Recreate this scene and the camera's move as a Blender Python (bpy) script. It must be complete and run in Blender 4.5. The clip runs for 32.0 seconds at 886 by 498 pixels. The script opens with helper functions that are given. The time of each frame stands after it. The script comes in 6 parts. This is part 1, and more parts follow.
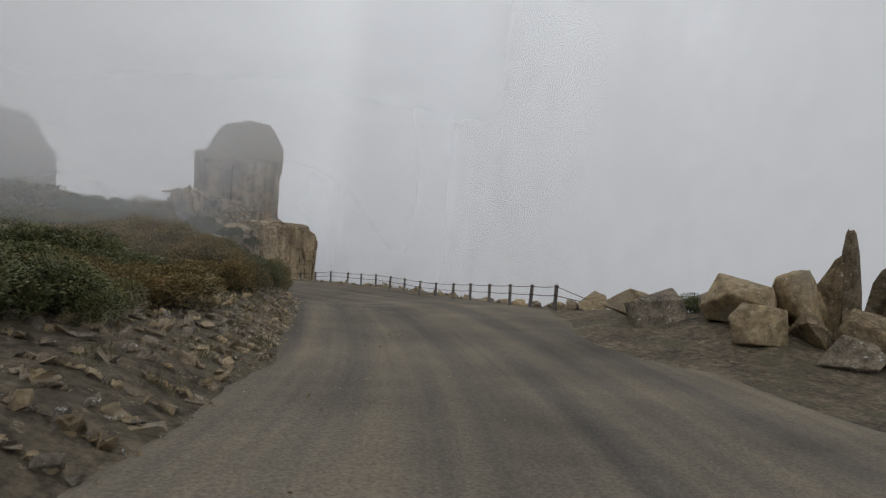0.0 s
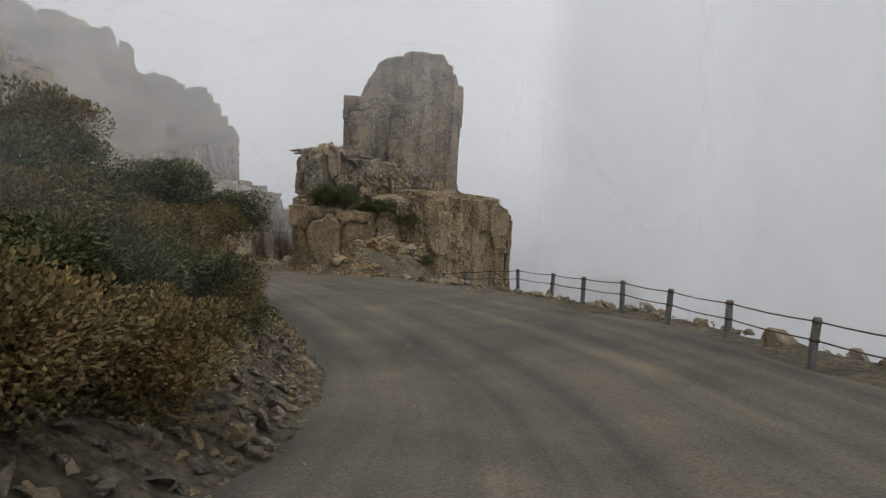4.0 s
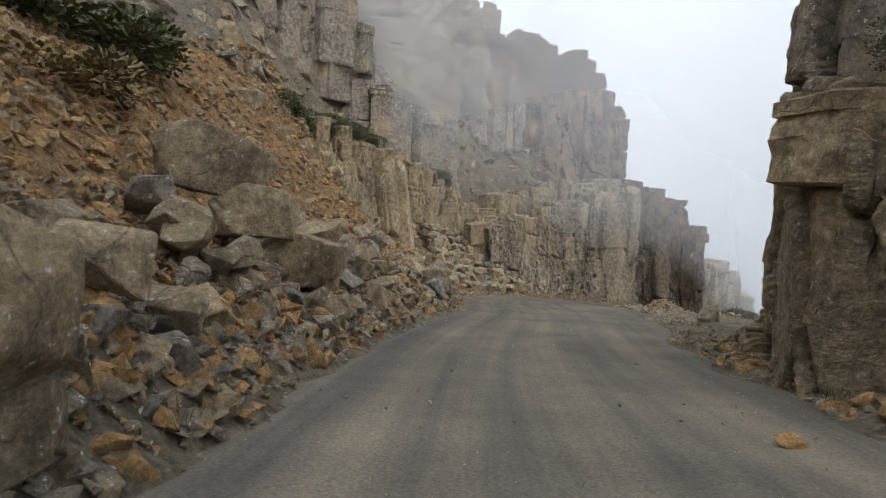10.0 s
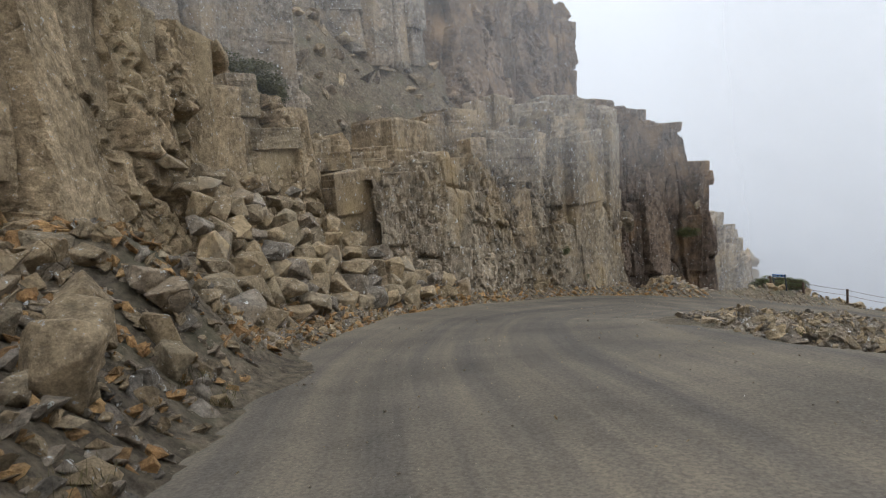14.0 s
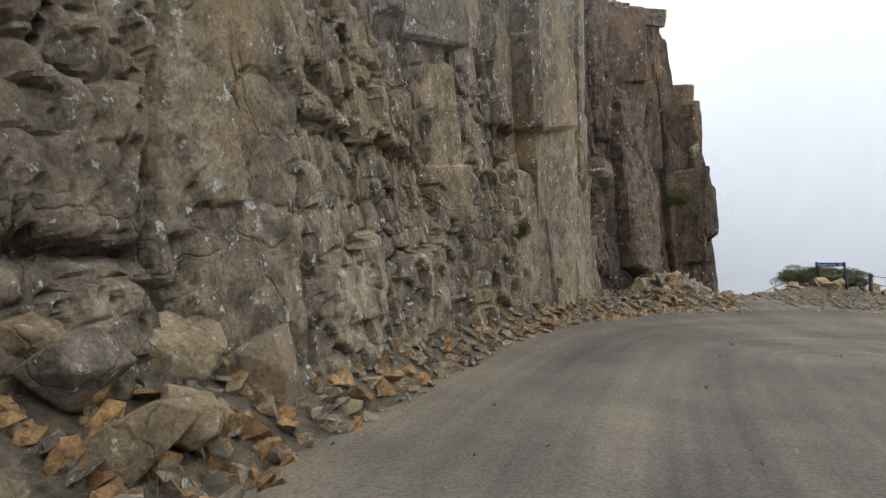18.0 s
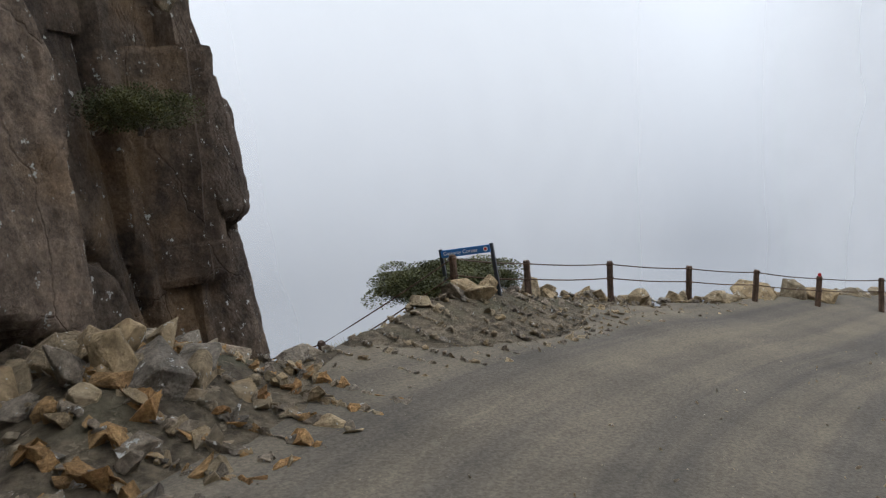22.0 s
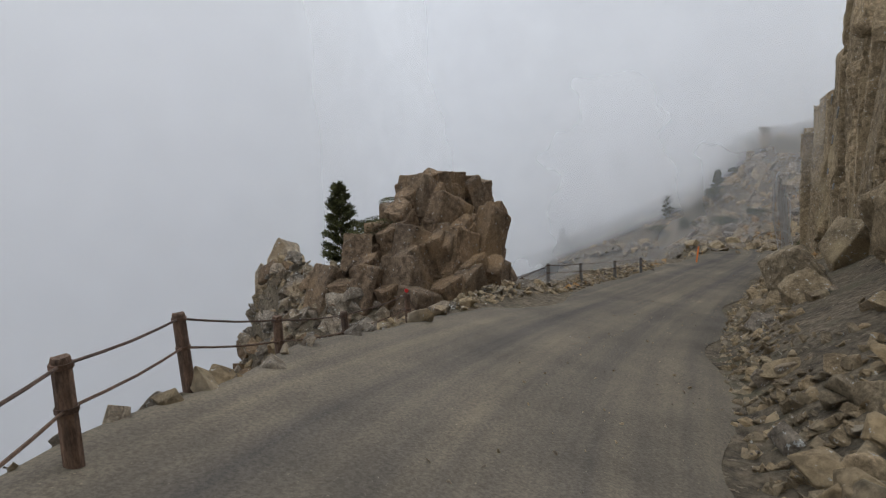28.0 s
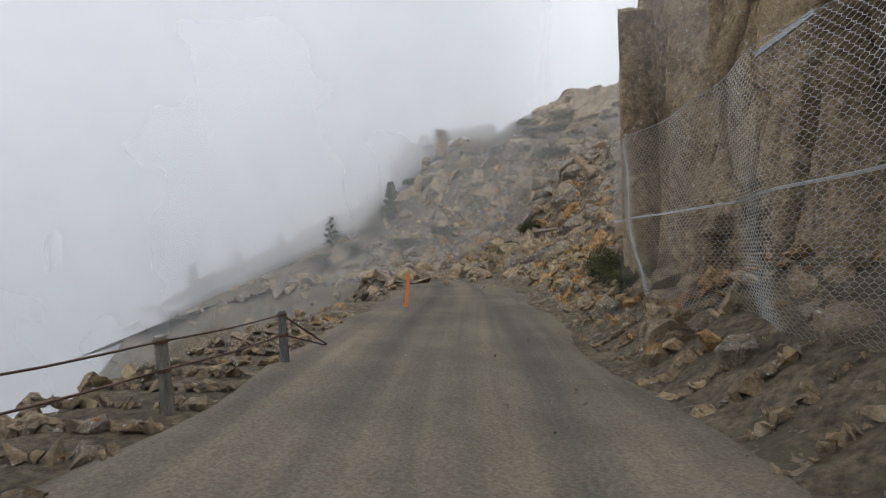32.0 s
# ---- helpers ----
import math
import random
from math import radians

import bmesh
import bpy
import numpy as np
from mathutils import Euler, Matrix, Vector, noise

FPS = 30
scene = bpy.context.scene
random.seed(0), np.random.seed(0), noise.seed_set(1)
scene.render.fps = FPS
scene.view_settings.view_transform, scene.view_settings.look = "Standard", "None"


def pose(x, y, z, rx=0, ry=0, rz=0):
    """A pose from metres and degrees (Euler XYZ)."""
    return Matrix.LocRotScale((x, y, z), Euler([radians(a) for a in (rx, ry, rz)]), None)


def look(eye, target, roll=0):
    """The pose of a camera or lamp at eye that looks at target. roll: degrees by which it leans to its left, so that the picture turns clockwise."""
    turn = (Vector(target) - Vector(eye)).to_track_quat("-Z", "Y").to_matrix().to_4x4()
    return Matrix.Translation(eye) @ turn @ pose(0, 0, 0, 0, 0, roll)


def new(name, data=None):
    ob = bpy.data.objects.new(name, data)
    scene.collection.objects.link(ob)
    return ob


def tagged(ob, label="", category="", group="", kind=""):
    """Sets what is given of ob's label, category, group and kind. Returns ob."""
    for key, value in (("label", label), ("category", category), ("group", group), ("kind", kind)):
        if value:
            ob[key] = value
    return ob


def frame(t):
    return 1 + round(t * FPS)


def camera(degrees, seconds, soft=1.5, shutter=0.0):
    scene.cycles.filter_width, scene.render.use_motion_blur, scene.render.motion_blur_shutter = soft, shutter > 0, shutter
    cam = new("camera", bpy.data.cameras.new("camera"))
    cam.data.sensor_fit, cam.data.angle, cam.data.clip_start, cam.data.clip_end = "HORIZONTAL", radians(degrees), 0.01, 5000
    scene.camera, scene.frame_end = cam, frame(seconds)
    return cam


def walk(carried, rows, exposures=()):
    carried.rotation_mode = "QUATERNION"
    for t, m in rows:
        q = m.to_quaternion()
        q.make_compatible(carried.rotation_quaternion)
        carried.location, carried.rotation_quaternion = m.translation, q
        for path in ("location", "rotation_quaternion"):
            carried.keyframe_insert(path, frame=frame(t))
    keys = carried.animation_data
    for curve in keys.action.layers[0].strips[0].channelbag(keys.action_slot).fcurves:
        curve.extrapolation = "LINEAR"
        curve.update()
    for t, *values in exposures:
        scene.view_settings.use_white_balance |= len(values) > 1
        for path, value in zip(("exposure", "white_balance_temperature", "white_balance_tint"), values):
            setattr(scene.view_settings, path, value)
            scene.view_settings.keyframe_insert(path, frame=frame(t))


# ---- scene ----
cam = camera(72.0, 32.0, soft=1.2)
PATH = [
    (0, (-8.924, -34.472, 6.516), (-8.01, -32.705, 6.31), 5.2),
    (0.5, (-7.352, -31.534, 6.075), (-6.5, -29.736, 5.866), 4.9),
    (1, (-5.83, -28.338, 5.613), (-5.066, -26.502, 5.397), 4.2),
    (1.5, (-4.517, -25.292, 5.163), (-3.842, -23.423, 4.942), 3.4),
    (2, (-3.5, -22.13, 4.816), (-2.907, -20.235, 4.58), 2.7),
    (2.5, (-2.553, -19.006, 4.447), (-2.039, -17.09, 4.192), 2.0),
    (3, (-1.874, -15.892, 4.025), (-1.44, -13.959, 3.754), 1.6),
    (3.5, (-1.289, -12.911, 3.53), (-0.931, -10.965, 3.243), 2.0),
    (5.5, (1.333, -2.392, 1.188), (1.231, -0.411, 0.938), 2.8),
    (6, (1.063, 0.499, 0.812), (0.849, 2.474, 0.582), 2.9),
    (6.5, (0.713, 3.416, 0.437), (0.393, 5.379, 0.22), 2.6),
    (7, (0.113, 6.3, 0.079), (-0.345, 8.236, -0.122), 1.8),
    (7.5, (-0.819, 8.936, -0.219), (-1.388, 10.843, -0.421), 1.5),
    (8, (-1.629, 11.758, -0.571), (-2.331, 13.621, -0.764), 1.3),
    (8.5, (-2.578, 14.535, -0.897), (-3.368, 16.362, -1.094), 1.5),
    (9, (-3.57, 17.18, -1.24), (-4.428, 18.975, -1.444), 1.6),
    (9.5, (-4.455, 19.697, -1.593), (-5.365, 21.466, -1.801), 1.8),
    (10, (-5.597, 22.416, -2.03), (-6.54, 24.166, -2.248), 1.7),
    (10.5, (-6.873, 25.193, -2.451), (-7.812, 26.945, -2.671), 0.8),
    (11, (-8.151, 28.028, -2.884), (-9.075, 29.788, -3.107), -0.1),
    (11.5, (-9.491, 30.892, -3.328), (-10.389, 32.664, -3.562), -0.1),
    (12, (-10.639, 33.83, -3.775), (-11.498, 35.621, -4.008), -1.4),
    (12.5, (-11.697, 36.598, -4.191), (-12.512, 38.408, -4.433), -2.4),
    (13, (-12.528, 39.28, -4.582), (-13.305, 41.106, -4.828), -3.1),
    (13.5, (-13.35, 41.682, -4.971), (-14.089, 43.525, -5.212), -3.3),
    (14, (-13.993, 44.149, -5.346), (-14.702, 46.003, -5.597), -3.9),
    (14.5, (-14.9, 46.452, -5.767), (-15.573, 48.32, -6.015), -3.9),
    (16.5, (-19.125, 56.127, -7.204), (-19.568, 58.056, -7.489), -2.6),
    (17, (-19.657, 58.353, -7.552), (-20.049, 60.293, -7.838), -3.2),
    (17.5, (-19.949, 60.54, -7.911), (-20.278, 62.491, -8.206), -3.8),
    (18, (-19.918, 62.757, -8.295), (-20.139, 64.723, -8.588), -3.9),
    (18.5, (-19.703, 64.981, -8.723), (-19.795, 66.955, -9.031), -5.4),
    (19, (-19.325, 67.245, -9.156), (-19.283, 69.221, -9.458), -4.4),
    (19.5, (-18.746, 69.502, -9.618), (-18.54, 71.466, -9.937), -5.0),
    (20, (-18.096, 71.648, -10.056), (-17.703, 73.583, -10.376), -4.4),
    (20.5, (-17.636, 73.581, -10.38), (-17.038, 75.462, -10.703), -4.7),
    (21, (-16.882, 75.308, -10.686), (-16.074, 77.108, -11.016), -4.5),
    (21.5, (-16.005, 76.76, -10.977), (-15.015, 78.468, -11.297), -4.1),
    (22, (-15.062, 77.923, -11.285), (-13.901, 79.518, -11.612), -3.9),
    (22.5, (-14.072, 78.837, -11.579), (-12.778, 80.331, -11.884), -2.6),
    (23, (-13.013, 79.704, -11.847), (-11.566, 81.051, -12.149), -4.8),
    (23.5, (-11.785, 80.382, -12.14), (-10.233, 81.609, -12.435), -4.4),
    (24, (-10.393, 81.077, -12.463), (-8.754, 82.187, -12.752), -5.7),
    (25, (-6.591, 81.723, -13.042), (-4.771, 82.501, -13.328), -4.6),
    (26, (-2.609, 81.846, -13.709), (-0.672, 82.243, -14.007), -5.1),
    (28.5, (13.107, 82.662, -16.902), (15.003, 82.087, -17.175), -2.9),
    (29, (16.003, 81.138, -17.346), (17.857, 80.438, -17.614), -2.6),
    (29.5, (18.552, 79.515, -17.833), (20.359, 78.696, -18.090), -2.3),
    (30, (21.108, 77.885, -18.277), (22.846, 76.927, -18.524), -1.4),
    (30.5, (23.297, 76.282, -18.673), (24.962, 75.199, -18.913), -0.6),
    (31, (25.412, 74.814, -19.137), (26.982, 73.596, -19.362), -0.1),
    (31.5, (27.487, 72.997, -19.596), (28.981, 71.685, -19.807), 0.1),
    (32, (29.479, 70.737, -19.991), (30.923, 69.367, -20.189), -2.1),
]
walk(cam, [(t, look(eye, target, roll)) for t, eye, target, roll in PATH],
     exposures=[(0, 0.5, 6550, 11), (4, .62, 6550, 11), (6, .8, 6450, 11), (8, 1.12, 6300, 10), (10, 1.15, 6150, 10), (14, 1.15, 6150, 10), (17, 1.42, 6200, 10), (19, 1.45, 6200, 10), (21, 1.3, 6150, 10), (23, .9, 6150, 10), (25, .72, 6280, 11), (28, .8, 6350, 11), (30, .95, 6400, 11), (32, 1.05, 6400, 11)])

# ---- sky and light ----
world = bpy.data.worlds.new("fog_sky")
scene.world = world
world.use_nodes = True
wn, wl = world.node_tree.nodes, world.node_tree.links
wn.clear()
w_out, w_bg, w_sky = wn.new("ShaderNodeOutputWorld"), wn.new("ShaderNodeBackground"), wn.new("ShaderNodeTexSky")
w_sky.sky_type, w_sky.sun_disc, w_sky.sun_elevation, w_sky.sun_rotation = "NISHITA", False, radians(38), radians(60)
w_bg.inputs["Strength"].default_value = 1.0
w_co, w_sep, w_ramp, w_mix, w_mul = (wn.new(n) for n in ("ShaderNodeTexCoord", "ShaderNodeSeparateXYZ", "ShaderNodeValToRGB", "ShaderNodeMix", "ShaderNodeVectorMath"))
w_mul.operation, w_mul.inputs[1].default_value = "SCALE", (0, 0, 0)
w_mul.inputs["Scale"].default_value = 0.08
w_mix.data_type = "RGBA"
w_mix.inputs["Factor"].default_value = 0.9
e = w_ramp.color_ramp.elements
e[0].position, e[0].color = 0.36, (.36, .375, .40, 1)
e[1].position, e[1].color = 0.78, (.84, .87, .90, 1)
mid = e.new(0.53)
mid.color = (.56, .58, .60, 1)
w_map = wn.new("ShaderNodeMapRange")
w_map.inputs["From Min"].default_value, w_map.inputs["From Max"].default_value = -1, 1
wl.new(w_co.outputs["Generated"], w_sep.inputs[0])
wl.new(w_sep.outputs["Z"], w_map.inputs["Value"])
wl.new(w_map.outputs["Result"], w_ramp.inputs["Fac"])
wl.new(w_sky.outputs["Color"], w_mul.inputs[0])
wl.new(w_mul.outputs["Vector"], w_mix.inputs["A"])
wl.new(w_ramp.outputs["Color"], w_mix.inputs["B"])
wl.new(w_mix.outputs["Result"], w_bg.inputs["Color"])
wl.new(w_bg.outputs["Background"], w_out.inputs["Surface"])
sun = new("sun", bpy.data.lights.new("sun", "SUN"))
sun.data.energy, sun.data.angle, sun.data.color = 1.5, radians(40), (1, .97, .93)
sun.matrix_world = look((40, 0, 60), (0, 40, 0))

# ---- materials ----


def material(name, ramp, scale, rough=.9, bump=.5, fine=6.0, spots=None, stretch=(1, 1, 1), vary=.25, stain=None, crack=0.0, grain=0.0):
    """A weathered mineral or organic surface: three scales of noise, optional pale spots (lichen) and rust stains."""
    m = bpy.data.materials.new(name)
    m.use_nodes = True
    n, l = m.node_tree.nodes, m.node_tree.links
    b = n["Principled BSDF"]
    b.inputs["Roughness"].default_value = rough
    b.inputs["Specular IOR Level"].default_value = .25
    geo, mp = n.new("ShaderNodeNewGeometry"), n.new("ShaderNodeMapping")
    mp.inputs["Scale"].default_value = stretch
    l.new(geo.outputs["Position"], mp.inputs["Vector"])

    def tex(s, detail=6, r=.6):
        t = n.new("ShaderNodeTexNoise")
        t.inputs["Scale"].default_value, t.inputs["Detail"].default_value, t.inputs["Roughness"].default_value = s, detail, r
        l.new(mp.outputs[0], t.inputs["Vector"])
        return t
    big, small = tex(scale), tex(scale * fine, 8, .7)
    cr = n.new("ShaderNodeValToRGB")
    el = cr.color_ramp.elements
    for i, (p, c) in enumerate(ramp):
        k = el[i] if i < 2 else el.new(p)
        k.position, k.color = p, (*c, 1)
    l.new(big.outputs["Fac"], cr.inputs["Fac"])
    color = cr.outputs["Color"]

    def blend(a, fac, col, mode="MIX"):
        x = n.new("ShaderNodeMix")
        x.data_type, x.blend_type = "RGBA", mode
        l.new(a, x.inputs["A"])
        if isinstance(col, tuple):
            x.inputs["B"].default_value = (*col, 1)
        else:
            l.new(col, x.inputs["B"])
        if isinstance(fac, float):
            x.inputs["Factor"].default_value = fac
        else:
            l.new(fac, x.inputs["Factor"])
        return x.outputs["Result"]

    def ramp_of(src, lo, hi):
        r = n.new("ShaderNodeMapRange")
        r.inputs["From Min"].default_value, r.inputs["From Max"].default_value = lo, hi
        l.new(src, r.inputs["Value"])
        return r.outputs["Result"]
    g = n.new("ShaderNodeValToRGB")
    g.color_ramp.elements[0].color, g.color_ramp.elements[1].color = (1 - vary * 1.6,) * 3 + (1,), (1 + vary * .8,) * 3 + (1,)
    g.color_ramp.elements[0].position, g.color_ramp.elements[1].position = .38, .62
    l.new(small.outputs["Fac"], g.inputs["Fac"])
    color = blend(color, .8, g.outputs["Color"], "MULTIPLY")
    info, island = n.new("ShaderNodeObjectInfo"), n.new("ShaderNodeValToRGB")
    island.color_ramp.elements[0].color, island.color_ramp.elements[1].color = (.72, .74, .78, 1), (1.12, 1.05, .95, 1)
    ad, fr = n.new("ShaderNodeMath"), n.new("ShaderNodeMath")
    ad.operation, fr.operation = "ADD", "FRACT"
    l.new(info.outputs["Random"], ad.inputs[0])
    l.new(geo.outputs["Random Per Island"], ad.inputs[1])
    l.new(ad.outputs[0], fr.inputs[0])
    l.new(fr.outputs[0], island.inputs["Fac"])
    color = blend(color, .8, island.outputs["Color"], "MULTIPLY")
    tone, lift_ = n.new("ShaderNodeAttribute"), n.new("ShaderNodeMath")
    tone.attribute_name = "tone"
    lift_.operation, lift_.inputs[1].default_value = "ADD", 1
    l.new(tone.outputs["Fac"], lift_.inputs[0])
    color = blend(color, 1.0, lift_.outputs[0], "MULTIPLY")
    if stain:
        s2 = tex(scale * .7 + .13, 4, .55)
        color = blend(color, ramp_of(s2.outputs["Fac"], .52, .72), stain)
    if spots:
        v = tex(spots[1], 3, .75)
        color = blend(color, ramp_of(v.outputs["Fac"], spots[2], spots[2] + .05), spots[0])
    if grain:
        gr, gm = tex(grain, 5, .75), n.new("ShaderNodeMapRange")
        gm.inputs["From Min"].default_value, gm.inputs["From Max"].default_value, gm.inputs["To Min"].default_value, gm.inputs["To Max"].default_value = .34, .66, .66, 1.3
        l.new(gr.outputs["Fac"], gm.inputs["Value"])
        color = blend(color, 1.0, gm.outputs["Result"], "MULTIPLY")
    l.new(color, b.inputs["Base Color"])
    bp = n.new("ShaderNodeBump")
    bp.inputs["Strength"].default_value, bp.inputs["Distance"].default_value = bump, .2
    mid2, grit = tex(scale * 4, 12, .78), n.new("ShaderNodeMath")
    grit.operation, grit.inputs[1].default_value = "MULTIPLY_ADD", .6
    l.new(small.outputs["Fac"], grit.inputs[0])
    l.new(mid2.outputs["Fac"], grit.inputs[2])
    height = grit.outputs[0]
    if crack:
        warp, vo = n.new("ShaderNodeVectorMath"), n.new("ShaderNodeTexVoronoi")
        wob = tex(1.1, 3, .6)
        warp.operation = "MULTIPLY_ADD"
        warp.inputs[1].default_value = (.5, .5, .9)
        l.new(wob.outputs["Color"], warp.inputs[0])
        l.new(mp.outputs[0], warp.inputs[2])
        vo.feature = "DISTANCE_TO_EDGE"
        vo.inputs["Scale"].default_value = crack
        l.new(warp.outputs[0], vo.inputs["Vector"])
        line = ramp_of(vo.outputs["Distance"], 0, .008)
        su = n.new("ShaderNodeMath")
        su.operation, su.inputs[1].default_value = "MULTIPLY_ADD", .18
        l.new(line, su.inputs[0])
        l.new(height, su.inputs[2])
        height = su.outputs[0]
        dark = n.new("ShaderNodeMapRange")
        dark.inputs["To Min"].default_value, dark.inputs["To Max"].default_value = .7, 1
        l.new(line, dark.inputs["Value"])
        gate = n.new("ShaderNodeMix")
        gate.data_type, gate.blend_type = "RGBA", "MULTIPLY"
        gate.inputs["Factor"].default_value = .8
        l.new(color, gate.inputs["A"])
        l.new(dark.outputs[0], gate.inputs["B"])
        l.new(gate.outputs["Result"], b.inputs["Base Color"])
    l.new(height, bp.inputs["Height"])
    l.new(bp.outputs["Normal"], b.inputs["Normal"])
    return m


ROCK_BROWN = material("brown_dolerite", crack=.4, grain=24, ramp=[(.3, (.238, .182, .114)), (.7, (.51, .402, .263)), (.5, (.37, .29, .185))], scale=.5, stain=(.43, .335, .2), spots=((.58, .57, .53), 9, .63), bump=.95, vary=.36, fine=9)
ROCK_GREY = material("grey_dolerite", crack=.4, grain=22, ramp=[(.3, (.2, .175, .14)), (.7, (.45, .385, .3)), (.5, (.325, .275, .215))], scale=.45, stain=(.4, .3, .185), spots=((.64, .64, .6), 7.0, .62), bump=1.0, vary=.38, fine=9)
ROCK_CLIFF = material("red_brown_cliff_dolerite", crack=.4, grain=22, ramp=[(.3, (.195, .155, .109)), (.7, (.485, .394, .27)), (.5, (.34, .272, .186))], scale=.4, stain=(.42, .31, .17), spots=((.62, .62, .58), 6, .62), stretch=(1, 1, .8), bump=1.0, vary=.4, fine=9)
# redder, darker copy of the cliff rock; the prow's shade is in the colour
ROCK_PROW = material("shade_toned_maroon_dolerite", crack=.4, grain=22, ramp=[(.3, (.09, .064, .047)), (.7, (.235, .172, .122)), (.5, (.152, .112, .08))], scale=.4, stain=(.3, .19, .1), spots=((.5, .5, .46), 6, .64), stretch=(1, 1, .8), bump=1.0, vary=.4, fine=9)
ROCK_RUST = material("rusty_brown_dolerite", crack=.4, grain=24, ramp=[(.3, (.15, .105, .07)), (.7, (.36, .262, .175)), (.5, (.25, .18, .118))], scale=.5, stain=(.34, .23, .13), spots=((.5, .49, .45), 7, .64), bump=1.0, vary=.4, fine=9)
SCREE = material("orange_scree", [(.3, (.3, .165, .07)), (.7, (.58, .385, .185)), (.5, (.44, .27, .12))], 1.2, vary=.35, bump=.8, grain=26)
OCHRE = material("pale_ochre_stone", [(.3, (.27, .205, .125)), (.7, (.52, .42, .275)), (.5, (.39, .305, .19))], .9, vary=.35, bump=.8, stain=(.33, .29, .23), spots=((.56, .54, .48), 7, .64))
SOIL = material("stony_soil", [(.3, (.15, .122, .088)), (.7, (.34, .275, .19)), (.5, (.235, .19, .13))], 1.1, vary=.4, bump=1.0, spots=((.33, .27, .19), 5.0, .62), stain=(.15, .135, .085))
EARTH = material("orange_loose_earth", [(.3, (.21, .12, .055)), (.7, (.42, .25, .115)), (.5, (.31, .18, .08))], 1.3, vary=.4, bump=1.0, spots=((.42, .3, .18), 6.0, .6))
GRAVEL = material("packed_gravel_road", [(.3, (.09, .083, .072)), (.7, (.175, .157, .13)), (.5, (.13, .118, .1))], .35, vary=.26, fine=70, bump=.16, spots=((.24, .21, .165), 26.0, .66))
# wheel tracks: pale and dark streaks that run along the road
gn, gl = GRAVEL.node_tree.nodes, GRAVEL.node_tree.links
g_uv, g_mp, g_no, g_cr, g_mx = (gn.new(x) for x in ("ShaderNodeUVMap", "ShaderNodeMapping", "ShaderNodeTexNoise", "ShaderNodeValToRGB", "ShaderNodeMix"))
g_uv.uv_map = "lane"
g_mp.inputs["Scale"].default_value = (1.3, .035, 1)
g_no.inputs["Scale"].default_value, g_no.inputs["Detail"].default_value, g_no.inputs["Roughness"].default_value = 1.0, 5, .6
g_cr.color_ramp.elements[0].position, g_cr.color_ramp.elements[0].color = .34, (.66, .66, .68, 1)
g_cr.color_ramp.elements[1].position, g_cr.color_ramp.elements[1].color = .66, (1.35, 1.27, 1.12, 1)
g_mx.data_type, g_mx.blend_type = "RGBA", "MULTIPLY"
g_mx.inputs["Factor"].default_value = 1
g_base = gn["Principled BSDF"].inputs["Base Color"].links[0].from_socket
gl.new(g_uv.outputs[0], g_mp.inputs["Vector"])
gl.new(g_mp.outputs[0], g_no.inputs["Vector"])
gl.new(g_no.outputs["Fac"], g_cr.inputs["Fac"])
gl.new(g_base, g_mx.inputs["A"])
gl.new(g_cr.outputs["Color"], g_mx.inputs["B"])
gl.new(g_mx.outputs["Result"], gn["Principled BSDF"].inputs["Base Color"])
LEAF_GREEN = material("dark_green_leaves", [(.3, (.046, .052, .022)), (.7, (.17, .17, .068)), (.5, (.098, .106, .043))], 1.5, rough=.6, bump=.1, vary=.3)
LEAF_RUST = material("rust_green_leaves", [(.3, (.09, .07, .028)), (.7, (.26, .17, .065)), (.5, (.165, .125, .048))], 1.5, rough=.65, bump=.1, vary=.3)
TWIG = material("grey_twigs", [(.3, (.10, .085, .07)), (.7, (.25, .22, .19)), (.5, (.17, .15, .125))], 3, bump=.3)
POST_WOOD = material("weathered_grey_post", [(.3, (.13, .125, .12)), (.7, (.30, .29, .28)), (.5, (.21, .205, .20))], 3, stretch=(4, 4, .6), bump=.4)
RUST = material("rusty_cable", [(.3, (.07, .045, .035)), (.7, (.16, .10, .075)), (.5, (.11, .07, .05))], 8, rough=.7, bump=.2)


def plain(name, color, rough=.5, metal=0.0):
    m = bpy.data.materials.new(name)
    m.use_nodes = True
    b = m.node_tree.nodes["Principled BSDF"]
    b.inputs["Base Color"].default_value, b.inputs["Roughness"].default_value, b.inputs["Metallic"].default_value = (*color, 1), rough, metal
    return m


def obj(name, bm_or_mesh, mat, parent=None, label="", smooth=False):
    """One mesh object; a part when it has a parent."""
    if isinstance(bm_or_mesh, bmesh.types.BMesh):
        me = bpy.data.meshes.new(name)
        bm_or_mesh.to_mesh(me)
        bm_or_mesh.free()
    else:
        me = bm_or_mesh
    if mat and not me.materials:
        me.materials.append(mat)
    if smooth:
        me.polygons.foreach_set("use_smooth", [True] * len(me.polygons))
    ob = new(name, me)
    if parent:
        ob.parent = parent
    if label:
        ob["label"] = label
    return ob


def empty(name, at, label, category, group="", kind=""):
    ob = new(name)
    ob.location = at
    ob.empty_display_size = .1
    return tagged(ob, label, category, group, kind)

